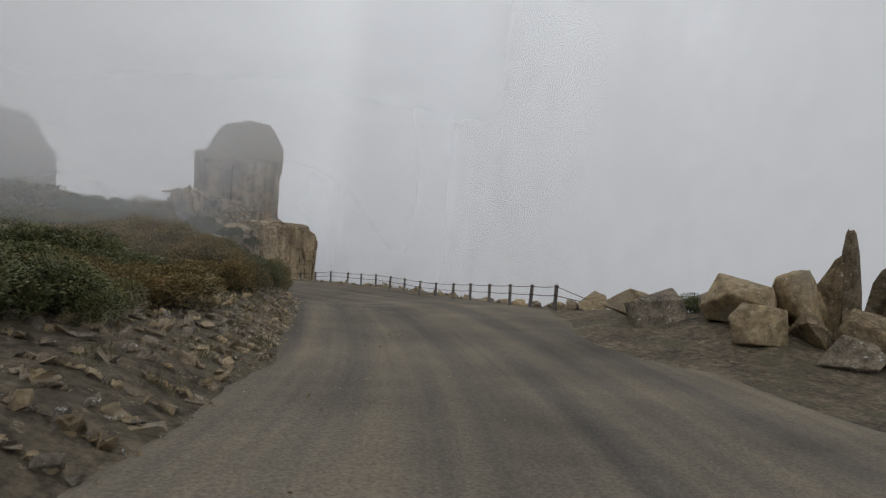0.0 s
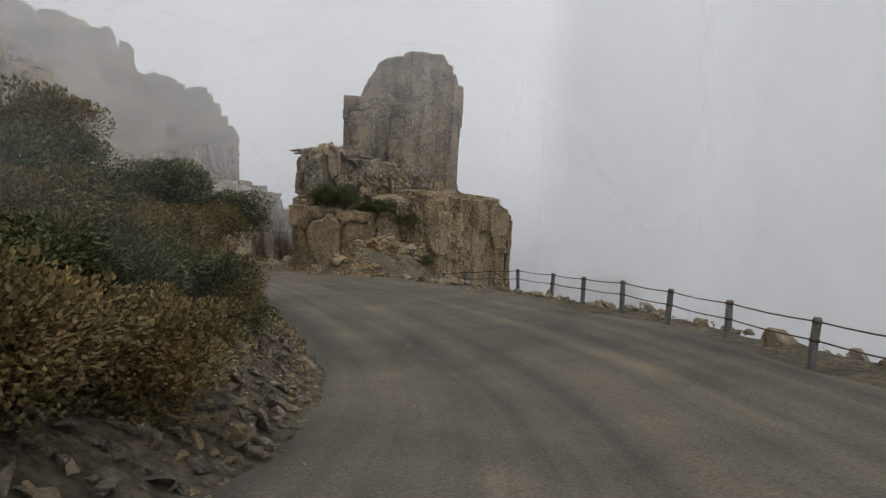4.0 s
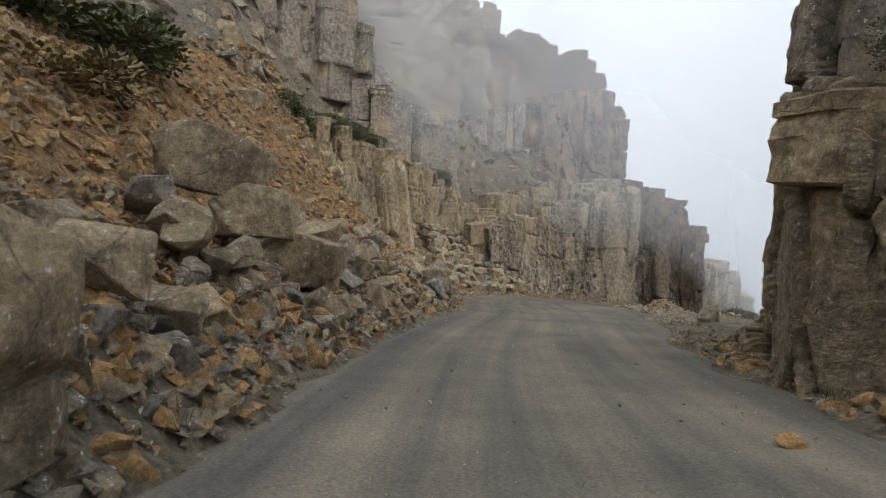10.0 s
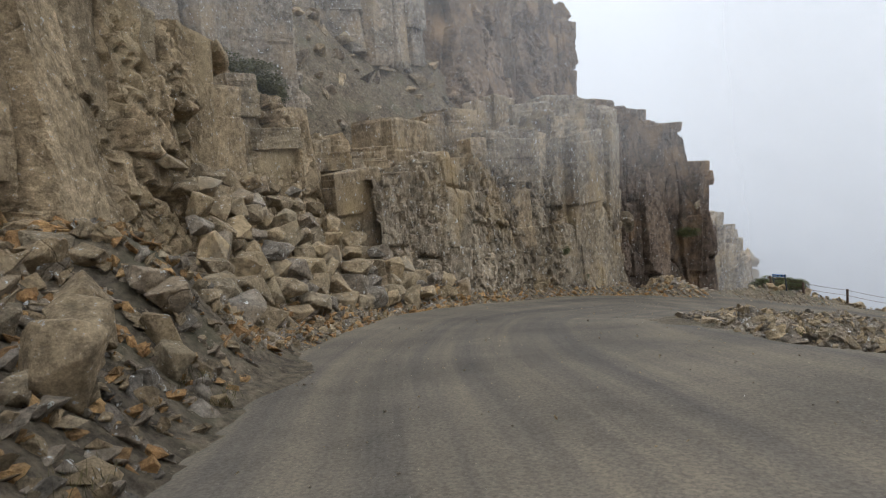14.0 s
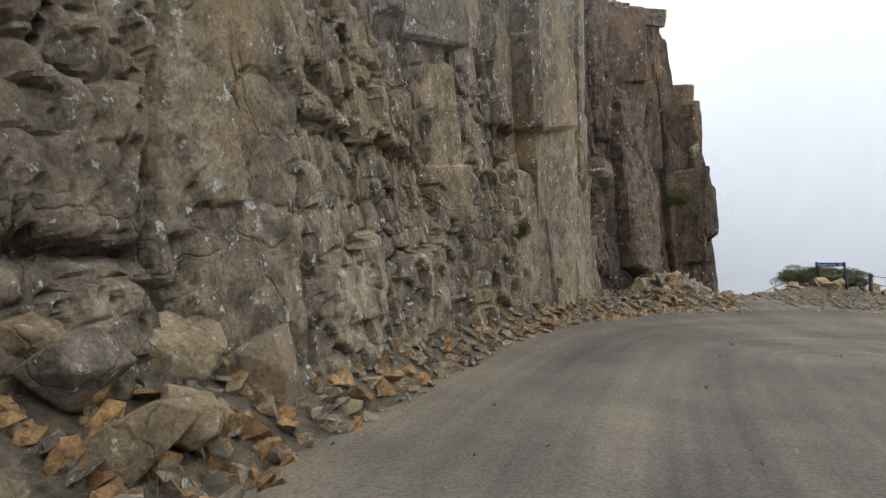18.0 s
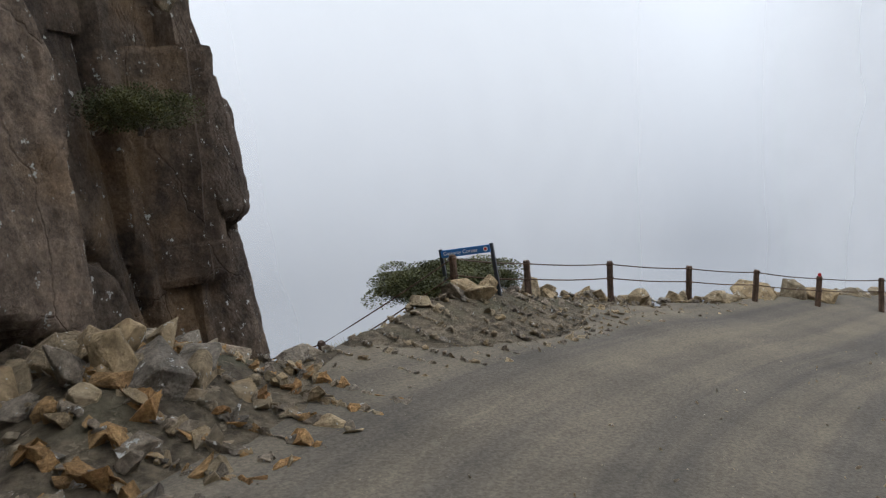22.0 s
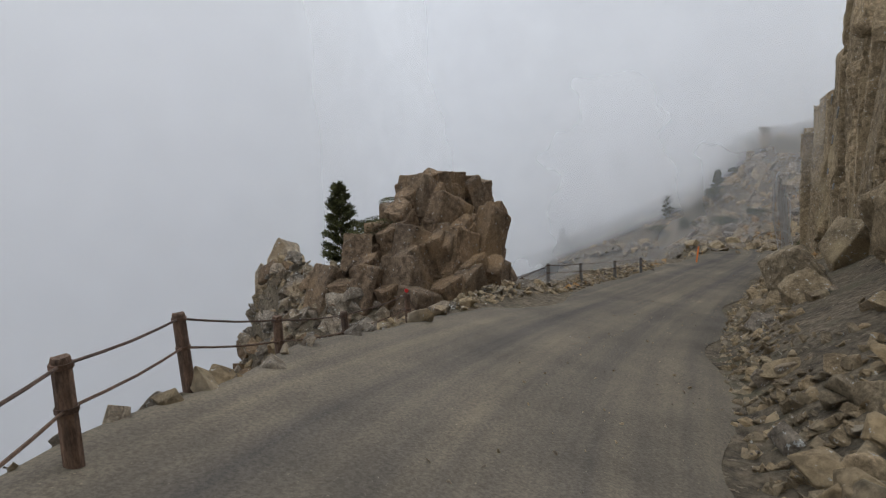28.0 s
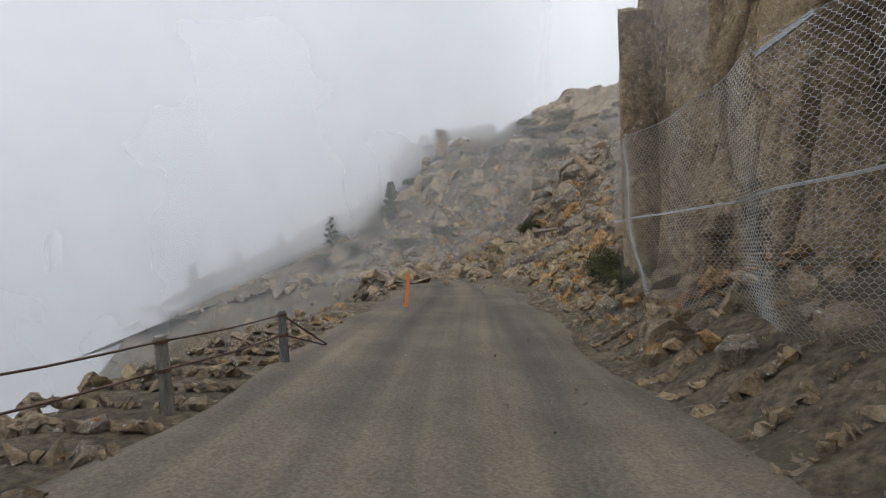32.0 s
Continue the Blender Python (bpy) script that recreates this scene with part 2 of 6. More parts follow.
# ---- road line and relief ----
ROAD = [(-22, -56, 8.6), (-15.5, -46, 6.9), (-8.9, -34.5, 4.8), (-4.6, -25.2, 3.45), (-1.9, -15.9, 2.25), (0.2, -8, 0.75), (1.1, -1, -0.7),
        (-0.2, 7, -1.8), (-2.6, 14.5, -2.65), (-4.5, 19.7, -3.35), (-6.9, 25.2, -4.2), (-9.5, 30.9, -5.1), (-11.7, 36.6, -5.95),
        (-14.9, 46.5, -7.5), (-18.4, 54, -8.65), (-19.9, 61.5, -9.85), (-18.9, 69, -11.25), (-16.3, 76.3, -12.65), (-11.8, 80.4, -13.9),
        (-6.6, 81.8, -14.8), (-2.6, 82, -15.45), (5.52, 83.18, -17.06), (13.08, 82.62, -18.67), (20.92, 77.86, -20.07), (29.46, 70.72, -21.75),
        (38.84, 61.34, -23.15), (46.54, 53.22, -24.27), (54.24, 46.78, -25.18), (62.64, 43.7, -26.02), (73.84, 44.26, -27.42), (85.04, 48.46, -30.22), (99.04, 56.16, -35.82)]


def spline(points, steps):
    """A smooth line through the points."""
    p = np.array(points, float)
    p = np.vstack([2 * p[0] - p[1], p, 2 * p[-1] - p[-2]])
    out = []
    for i in range(1, len(p) - 2):
        for q in range(steps):
            f = q / steps
            a, b, c, d = p[i - 1:i + 3]
            out.append(0.5 * (2 * b + (c - a) * f + (2 * a - 5 * b + 4 * c - d) * f * f + (3 * b - 3 * c + d - a) * f ** 3))
    return np.array(out)


STEPS = 16
LINE = spline(ROAD, STEPS)
TANGENT = np.gradient(LINE, axis=0)
TANGENT[:, 2] = 0
TANGENT /= np.linalg.norm(TANGENT, axis=1)[:, None]
LEFTWARD = np.stack([-TANGENT[:, 1], TANGENT[:, 0], np.zeros(len(TANGENT))], 1)
# station, left edge, left rise, right edge, right rise (metres; rise per metre just past the edge)
EDGES = np.array([(0, 2.4, .22, 9.5, -.5), (3, 2.4, .2, 9.5, -.4), (4, 2.4, .22, 7.3, -.8), (6, 2.3, .4, 7.0, -.9), (8, 2.4, .8, 7.1, -.8), (9, 2.5, .75, 6.8, -.3), (10, 2.5, .75, 5.2, .1),
                  (12, 2.4, .75, 5.0, .15), (13.5, 2.5, .6, 6.5, -.12), (15, 2.8, .5, 7.5, -.12), (17, 2.9, .35, 7.5, -.15), (18, 4.6, -.2, 6.0, -.1),
                  (19.3, 5.2, -.8, 4.5, .15), (20.5, 3.6, -1, 3.8, .3), (21.3, 2.8, -1, 3.6, .35), (22, 2.6, -1, 3.4, .4), (23, 3.2, -.6, 3.2, .5), (24.5, 4.8, -.7, 2.8, .5), (26, 3.8, -.7, 2.6, .5), (27, 2.7, -.8, 2.6, .5), (31, 2.4, -.8, 3, .6)])
MOUNDS = ((38.7, 84.4, 3.6, 15.5), (-8.6, 88.1, 2.4, .7), (33.52, 82.48, 4.48, 7), (-14.6, 85.4, 1.5, 1.1), (-22, 51.3, 1.6, 1.2), (-21.7, 48, 1.2, .6), (1.2, 30.9, 2.2, 1.2), (-1.5, 29.6, 1.6, .6), (-9.8, 61, 3.5, .5), (-10.4, 66, 3, .4), (4.9, -25.5, 3, .9), (6.5, -21, 2.5, .5))
HILLS = np.array([(-15, -20, 3.7), (-25, 0, 7.4), (-14, 4, 3), (-22, 20, 3.4), (-24, 30, 2.2), (-45, 20, 22), (-60, -30, 35), (-33, 44, 7), (-27, 52, 0), (-27, 62, 0),
                  (-42, 50, 15), (-50, 70, 26), (-38, 84, 19), (-29, 78, 3), (-20, 90, -8), (13, -15, -9), (14, 12, -13), (35, 10, -45), (0, 60, -11.5),
                  (15.04, 62.46, -12.72), (8.04, 70.86, -14.12), (26.24, 51.26, -12.72), (50.04, 34.46, -16.92), (73.84, 23.26, -15.52), (113.04, 3.66, -19.02), (-4, 97, -28), (20.64, 100.26, -41.42), (54.24, 84.86, -52.62),
                  (99.04, 79.26, -63.82), (20, 42, -15), (93.44, 37.26, -33.02), (40, -30, -50), (29.04, 135.26, -91.82)])


def side(x, y):
    """Nearest station, signed distance to the left, road height and unit vectors for arrays of places."""
    x, y = np.ravel(x), np.ravel(y)
    station, off, level = np.zeros(len(x)), np.zeros(len(x)), np.zeros(len(x))
    for a in range(0, len(x), 4000):
        dx, dy = x[a:a + 4000, None] - LINE[None, :, 0], y[a:a + 4000, None] - LINE[None, :, 1]
        d2 = dx * dx + dy * dy
        k = d2.argmin(1)
        r = np.arange(len(k))
        sign = np.sign(dx[r, k] * LEFTWARD[k, 0] + dy[r, k] * LEFTWARD[k, 1])
        along = dx[r, k] * TANGENT[k, 0] + dy[r, k] * TANGENT[k, 1]
        slope = np.gradient(LINE[:, 2])[k] / np.maximum(np.hypot(*np.gradient(LINE[:, :2], axis=0)[k].T), 1e-3)
        station[a:a + 4000], off[a:a + 4000], level[a:a + 4000] = k / STEPS, sign * np.sqrt(d2[r, k]), LINE[k, 2] + np.clip(along, -2, 2) * slope
    return station, off, level


def waves(x, y, scale, seed):
    """Cheap smooth unevenness from a few sines."""
    out = 0
    rnd = np.random.RandomState(seed)
    for n in range(6):
        a, p, f = rnd.uniform(0, 6.28), rnd.uniform(0, 6.28), rnd.uniform(.6, 1.9) / scale
        out = out + np.sin((x * np.cos(a) + y * np.sin(a)) * f + p) / 6
    return out


def camber(st):
    """Rise of the road to the left, per metre; the hairpin leans inwards."""
    return np.interp(st, [17.5, 18.6, 19.8, 20.4, 22, 22.8, 24, 26, 27], [0, .06, .06, .12, .2, .15, .05, .05, 0])


def lean_out(st, d):
    """Extra height of the outer lane on the upper straight."""
    return np.interp(st, [0, 3, 4, 5, 6, 6.6, 7.6, 8.4], [0, .02, .05, .06, .085, .08, .03, 0]) * np.clip(-d, 0, 6.5)


def relief(x, y):
    """Height of the ground."""
    shape = np.shape(x)
    x, y = np.ravel(np.asarray(x, float)), np.ravel(np.asarray(y, float))
    st, d, level = side(x, y)
    le, lr, re, rr = (np.interp(st, EDGES[:, 0], EDGES[:, n]) for n in range(1, 5))
    level = level + camber(st) * np.clip(d, -3, le) + lean_out(st, d)
    past = np.where(d > 0, d - le, -d - re)
    rise = np.where(d > 0, lr, rr)
    p = np.maximum(past, 0)
    bank = level + rise * np.minimum(p, 9) + 0.25 * np.sign(rise) * np.minimum(p, 1) - .2 * (rise < -.3) * p
    w = 1 / (np.hypot(x[:, None] - HILLS[None, :, 0], y[:, None] - HILLS[None, :, 1]) + 1.5) ** 3.2
    hill = (w * HILLS[None, :, 2]).sum(1) / w.sum(1)
    mix = np.clip((p - 3) / 9, 0, 1)
    mix = mix * mix * (3 - 2 * mix)
    rough = np.clip(p / 3, 0, 1) * np.where(rise < -.3, .35, 1)
    h = bank * (1 - mix) + hill * mix + rough * (.45 * waves(x, y, 2.5, 1) + .2 * waves(x, y, .8, 2)) + mix * 1.2 * waves(x, y, 7, 3)
    h = h - .05 * np.clip(1 - p, 0, 1) * (past < 0)
    for mx, my, mr, mh in MOUNDS:
        h = h + mh * np.exp(-((x - mx) ** 2 + (y - my) ** 2) / mr ** 2)
    far = np.hypot(x - 5, y - 30)
    fall = np.clip((far - 92) / 90, 0, 1)
    uphill = np.clip((-x - 50) / 60, 0, 1)
    h = h * (1 - fall) + fall * (-170 + 330 * uphill * np.clip(1 - (far - 600) / 1500, 0, 1))
    return h.reshape(shape)

# ---- ground and road ----


def spaced(lo, hi, step, far):
    core = list(np.arange(lo, hi + .01, step))
    out, inn, g = [], [], step
    a, b = lo, hi
    while b < far:
        g *= 1.12 if g < 3 else 1.25
        a, b = a - g, b + g
        inn.insert(0, a)
        out.append(b)
    return np.array(inn + core + out)


GX, GY = spaced(-32, 34, .45, 3000), spaced(-50, 96, .45, 3000)
gx, gy = np.meshgrid(GX, GY, indexing="ij")
gz = relief(gx, gy)
nx, ny = gx.shape
idx = np.arange(nx * ny).reshape(nx, ny)
quads = np.stack([idx[:-1, :-1], idx[1:, :-1], idx[1:, 1:], idx[:-1, 1:]], -1).reshape(-1, 4)
me = bpy.data.meshes.new("ground")
me.from_pydata(np.stack([gx, gy, gz], -1).reshape(-1, 3).tolist(), [], quads.tolist())
ground = tagged(obj("ground", me, SOIL, smooth=True), "stony brown mountain slope with sparse grass", "ground", kind="structure")

st = np.arange(len(LINE)) / STEPS
le = np.interp(st, EDGES[:, 0], EDGES[:, 1])
re = np.minimum(np.interp(st, EDGES[:, 0], EDGES[:, 3]), np.interp(st, [0, 9, 11, 13, 15, 17, 19, 31], [6.4, 6.1, 5, 6.2, 7.2, 7.2, 4.4, 2.9]))
le = np.minimum(le, np.interp(st, [0, 17.5, 18.5, 21, 23, 31], [2.6, 2.9, 5.0, 3.0, 3.1, 2.6]))
run = np.r_[0, np.cumsum(np.hypot(*np.diff(LINE[:, :2], axis=0).T))]
across = []
cols = 24
verts, faces = [], []
for k in range(len(LINE)):
    l_, r_ = le[k] + .25 * math.sin(k * .7) * math.sin(k * .23), re[k] - .3 + .3 * math.sin(k * .5 + 1)
    for c in range(cols + 1):
        d = l_ + (-r_ - l_) * c / cols
        p = LINE[k] + LEFTWARD[k] * d
        ruts = -.025 * math.exp(-((d - .9) / .35) ** 2) - .025 * math.exp(-((d + .9) / .35) ** 2) - .02 * math.exp(-((d + 3.2) / .4) ** 2)
        edge = -.06 if c in (0, cols) else 0
        across += [d, run[k]]
        verts.append((p[0], p[1], p[2] + .03 + camber(st[k]) * max(d, -3) + lean_out(st[k], d) + ruts + edge + .012 * noise.noise((p[0] * .8, p[1] * .8, 0))))
for k in range(len(LINE) - 1):
    for c in range(cols):
        a = k * (cols + 1) + c
        faces.append((a, a + 1, a + cols + 2, a + cols + 1))
me = bpy.data.meshes.new("road")
me.from_pydata(verts, [], faces)
uv = me.uv_layers.new(name="lane")
lane = np.array(across).reshape(-1, 2)
loops = np.zeros(len(me.loops), int)
me.loops.foreach_get("vertex_index", loops)
uv.data.foreach_set("uv", lane[loops].ravel())
road = tagged(obj("road", me, GRAVEL, smooth=True), "unsealed grey-brown gravel mountain road with wheel tracks", "road", kind="structure")

# ---- rock shapes ----


def column_mesh(seed, slab=False):
    """A rough many-sided stone pillar block of unit size; a slab is four-sided and lies along x."""
    rnd = random.Random(seed)
    bm = bmesh.new()
    if slab:
        base = [Vector((x * rnd.uniform(.9, 1.05), y * rnd.uniform(.85, 1.05))) for x, y in ((-.5, -.5), (.5, -.5), (.5, .5), (-.5, .5))]
    else:
        n = rnd.choice((5, 5, 6, 6, 7))
        base = [Vector((math.cos(a), math.sin(a))) * rnd.uniform(.47, .62) for a in sorted((i + rnd.uniform(-.3, .3)) * 2 * math.pi / n for i in range(n))]
    outline = []
    for a, b in zip(base, base[1:] + base[:1]):
        d = b - a
        for f in ((.06, .3, .5, .72, .94) if d.length > .55 else (.08, .5, .92)):
            out = Vector((d.y, -d.x)).normalized()
            outline.append(a + d * f + out * rnd.uniform(-.02, .02))
    tx, ty = rnd.uniform(-.35, .35), rnd.uniform(-.35, .35)
    seed3 = Vector((seed * 3.7, seed * 1.3, 0))
    m = len(outline)
    groove = [rnd.uniform(-.05, .03) - (.1 if rnd.random() < .1 else 0) for _ in outline]
    reach = [1.0] * m
    breaks = sorted(rnd.uniform(.12, .9) for _ in range(rnd.choice((2, 3, 4))))
    levels = [(0, 0), (.03, 0)]
    for f in (.17, .33, .5, .66, .82, .97):
        if all(abs(f - q) > .05 for q in breaks):
            levels.append((f, 0))
    for q in breaks:
        levels += [(q - .008, 0), (q + .008, 1)]
    rings = []
    for z, step_ in sorted(levels) + [(1, 0)]:
        if step_:
            a0, span, cut = rnd.randrange(m), rnd.randrange(m // 4, m // 2 + 1), rnd.uniform(-.16, .1)
            for i in range(span):
                reach[(a0 + i) % m] = min(1.06, max(.74, reach[(a0 + i) % m] + cut))
        shrink = 1 - (.06 if z in (0, 1) else 0)
        ring = []
        for i, p in enumerate(outline):
            q = Vector((p.x, p.y, z))
            k = noise.noise(q * 1.7 + seed3) * .08 + noise.noise(q * 5 + seed3) * .06
            f = (reach[i] + groove[i] + k + rnd.uniform(-.015, .015)) * shrink
            top = (tx * p.x + ty * p.y) * .3 * z ** 3 if z > .5 else 0
            ring.append(bm.verts.new((q.x * f, q.y * f, z + top + (rnd.uniform(-.006, .006) if 0 < z else 0))))
        rings.append(ring)
    for lo, hi in zip(rings, rings[1:]):
        for i in range(m):
            bm.faces.new((lo[i], lo[(i + 1) % m], hi[(i + 1) % m], hi[i]))
    for ring, up in ((rings[-1], 1), (rings[0], 0)):
        mid = bm.verts.new(sum((v.co for v in ring), Vector()) / m + Vector((0, 0, rnd.uniform(-.02, .05) if up else 0)))
        for i in range(m):
            bm.faces.new((ring[i], ring[(i + 1) % m], mid) if up else (ring[(i + 1) % m], ring[i], mid))
    me = bpy.data.meshes.new("block")
    bm.to_mesh(me)
    bm.free()
    return me


def boulder_mesh(seed, box=(1, 1, 1), n=12, fine=True):
    """An angular broken stone: the hull of scattered points, with worn edges."""
    rnd = random.Random(seed)
    bm = bmesh.new()
    for _ in range(n):
        v = Vector((rnd.gauss(0, 1), rnd.gauss(0, 1), rnd.gauss(0, 1))).normalized()
        k = .5 / max(abs(v.x), abs(v.y), abs(v.z)) * rnd.uniform(.75, 1)
        v = v * (k * .6 + .5 * .4)
        bm.verts.new((v.x * box[0], v.y * box[1], v.z * box[2]))
    hull = bmesh.ops.convex_hull(bm, input=bm.verts)
    bmesh.ops.delete(bm, geom=[g for g in hull["geom_interior"] if isinstance(g, bmesh.types.BMVert)], context="VERTS")
    bmesh.ops.dissolve_limit(bm, angle_limit=.25, verts=bm.verts, edges=bm.edges)
    if fine:
        bmesh.ops.bevel(bm, geom=list(bm.edges), offset=.018, segments=1, affect="EDGES")
        bmesh.ops.triangulate(bm, faces=bm.faces)
        bmesh.ops.subdivide_edges(bm, edges=[e for e in bm.edges if e.calc_length() > .16], cuts=2, use_grid_fill=True)
        shift = Vector((seed * 2.1, seed * .7, 0))
        for v in bm.verts:
            v.co *= 1 + .05 * noise.noise(v.co * 2.5 + shift) + .035 * noise.noise(v.co * 8 + shift)
    me = bpy.data.meshes.new("boulder")
    bm.to_mesh(me)
    bm.free()
    return me


COLUMNS = {m.name: [column_mesh(100 + i, i % 2 == 1) for i in range(24)] for m in (ROCK_BROWN, ROCK_GREY, ROCK_CLIFF, ROCK_PROW, ROCK_RUST)}
for key, group in COLUMNS.items():
    for me in group:
        me.materials.append(bpy.data.materials[key])
BOULDERS = {m.name: [boulder_mesh(300 + i) for i in range(16)] for m in (ROCK_BROWN, ROCK_GREY, SCREE, OCHRE, ROCK_CLIFF, ROCK_PROW, ROCK_RUST)}
for key, group in BOULDERS.items():
    for me in group:
        me.materials.append(bpy.data.materials[key])


BLOCKS = [boulder_mesh(430 + i, n=14) for i in range(8)]
PEBBLES = [boulder_mesh(400 + i, n=10, fine=False) for i in range(10)]


def place(me, name, at, size, turn, parent=None):
    ob = new(name, me)
    ob.matrix_world = Matrix.LocRotScale(at, Euler(turn), size)
    if parent:
        ob.parent = parent
    return ob


def polyline(points, step):
    """Places about every step metres along a line of (x, y, base, top), with the heading."""
    p = np.array(points, float)
    seg = np.hypot(*np.diff(p[:, :2], axis=0).T)
    run = np.r_[0, np.cumsum(seg)]
    u = 0
    while u < run[-1]:
        q = [np.interp(u, run, p[:, n]) for n in range(p.shape[1])]
        k = min(int(np.searchsorted(run, u, "right")) - 1, len(seg) - 1)
        yield q, math.atan2(p[k + 1, 1] - p[k, 1], p[k + 1, 0] - p[k, 0])
        u += step()


def cells(u, v, su, sv, seed):
    """Blocky cells of a fractured face: a random value for each cell, offsets inside it, and the distance to its joint."""
    r = np.random.RandomState(seed)
    jx, jy, val = r.rand(64, 64) * .8 + .1, r.rand(64, 64) * .8 + .1, r.rand(64, 64)
    iu, iv = np.floor(u / su).astype(int), np.floor(v / sv).astype(int)
    best, second = np.full(u.shape, 9e9), np.full(u.shape, 9e9)
    value, ou, ov = np.zeros(u.shape), np.zeros(u.shape), np.zeros(u.shape)
    for di in (-1, 0, 1):
        for dj in (-1, 0, 1):
            a, b = (iu + di) % 64, (iv + dj) % 64
            du, dv = u / su - (iu + di + jx[a, b]), v / sv - (iv + dj + jy[a, b])
            d = .65 * np.maximum(np.abs(du), np.abs(dv)) + .35 * np.hypot(du, dv)
            nearer = d < best
            second = np.where(nearer, best, np.minimum(second, d))
            value, ou, ov = np.where(nearer, val[a, b], value), np.where(nearer, du, ou), np.where(nearer, dv, ov)
            best = np.where(nearer, d, best)
    return value, ou * su, ov * sv, (second - best) * min(su, sv) * .7


def rock_face(thing, line, mat, seed, inward, step=.11, bold=1.0, batter=.08, roof=2.5, block=(1.7, 4.2), broken=.5, perch=False):
    """One continuous broken face: large joint blocks, smaller ones within, crevices along the joints."""
    p = np.array(line, float)
    run = np.r_[0, np.cumsum(np.hypot(*np.diff(p[:, :2], axis=0).T))]
    s = np.arange(0, run[-1], step)
    axis = [np.convolve(np.pad(np.interp(s, run, p[:, n]), k, mode="reflect", reflect_type="odd"), np.ones(2 * k + 1) / (2 * k + 1), "valid") for n, k in enumerate((10, 10, 4, 4))]
    tx, ty = np.gradient(axis[0]), np.gradient(axis[1])
    ln = np.hypot(tx, ty)
    ox, oy = ty / ln * inward, -tx / ln * inward
    lo = (axis[2] if perch else np.minimum(axis[2], relief(axis[0], axis[1]))) - .6
    val, *_ = cells(s, s * 0 + seed, block[0] * .6, 50, seed + 9)
    hi = axis[3] + (val - .6) * 1.5 * bold + .25 * waves(s, s * 0, .5, seed)
    rows = int((hi - lo).max() / step * .85)
    back = 14
    g = np.r_[np.linspace(0, 1, rows), np.ones(back)]
    inn = np.r_[np.zeros(rows), np.linspace(.08, roof, back)]
    U = np.repeat(s[:, None], len(g), 1)
    Z = lo[:, None] + (hi - lo)[:, None] * g[None, :]
    V = Z + inn[None, :]
    wu, wv = U + .1 * waves(U, V, 1.6, seed + 1), V + .12 * waves(U, V, 1.4, seed + 2) + .12 * U
    a, au, av, ae = cells(wu, wv, block[0], block[1], seed)
    b, bu, bv, be = cells(wu, wv, block[0] * .4, block[1] * .22, seed + 3)
    c, cu, cv, ce = cells(wu + .05 * V, wv, .3, .38, seed + 5)
    r = np.random.RandomState(seed)
    # some stretches stand as massive joint columns, others are shattered into small blocks
    patch = np.clip(broken + 2.2 * waves(U, V * .45, 1.5, seed + 11) + .5 * (a * 3.7 % 1 - .5), 0, 1)
    out = bold * (.9 * (a - .5) + (a * 7.3 % 1 - .5) * .5 * au + (a * 13.7 % 1 - .6) * .14 * av - .3 * np.exp(-(ae / .045) ** 2))
    out = out + bold * (.12 + .88 * patch) * (.36 * (b - .5) + (b * 5.1 % 1 - .5) * .45 * bu + (b * 9.7 % 1 - .5) * .3 * bv - .12 * np.exp(-(be / .03) ** 2))
    out = out + bold * np.clip(patch * 2 - .7, 0, 1) * (.2 * (c - .5) + (c * 5.1 % 1 - .5) * .4 * cu + (c * 9.1 % 1 - .5) * .3 * cv - .06 * np.exp(-(ce / .025) ** 2)) + .02 * waves(U, V, .12, seed + 7) + r.uniform(-.008, .008, U.shape)
    lean = batter * (Z - lo[:, None])
    X = axis[0][:, None] + ox[:, None] * (out - lean - inn)
    Y = axis[1][:, None] + oy[:, None] * (out - lean - inn)
    Z = Z + (inn > 0) * (.4 * (b - .5) + .25 * (c - .5) + .1 * inn)
    m = len(g)
    idx = np.arange(len(s) * m).reshape(len(s), m)
    q = np.stack([idx[:-1, :-1], idx[1:, :-1], idx[1:, 1:], idx[:-1, 1:]], -1).reshape(-1, 4)
    if inward < 0:
        q = q[:, ::-1]
    me = bpy.data.meshes.new("rock_face")
    me.from_pydata(np.stack([X, Y, Z], -1).reshape(-1, 3).tolist(), [], q.tolist())
    tone = .5 * (a - .5) + .4 * (b - .5) * (.4 + .6 * patch) + .25 * (c - .5) * patch + .25 * waves(U, V, 1.1, seed + 13)
    me.attributes.new("tone", "FLOAT", "POINT").data.foreach_set("value", tone.ravel())
    return obj("rock_face", me, mat, thing)


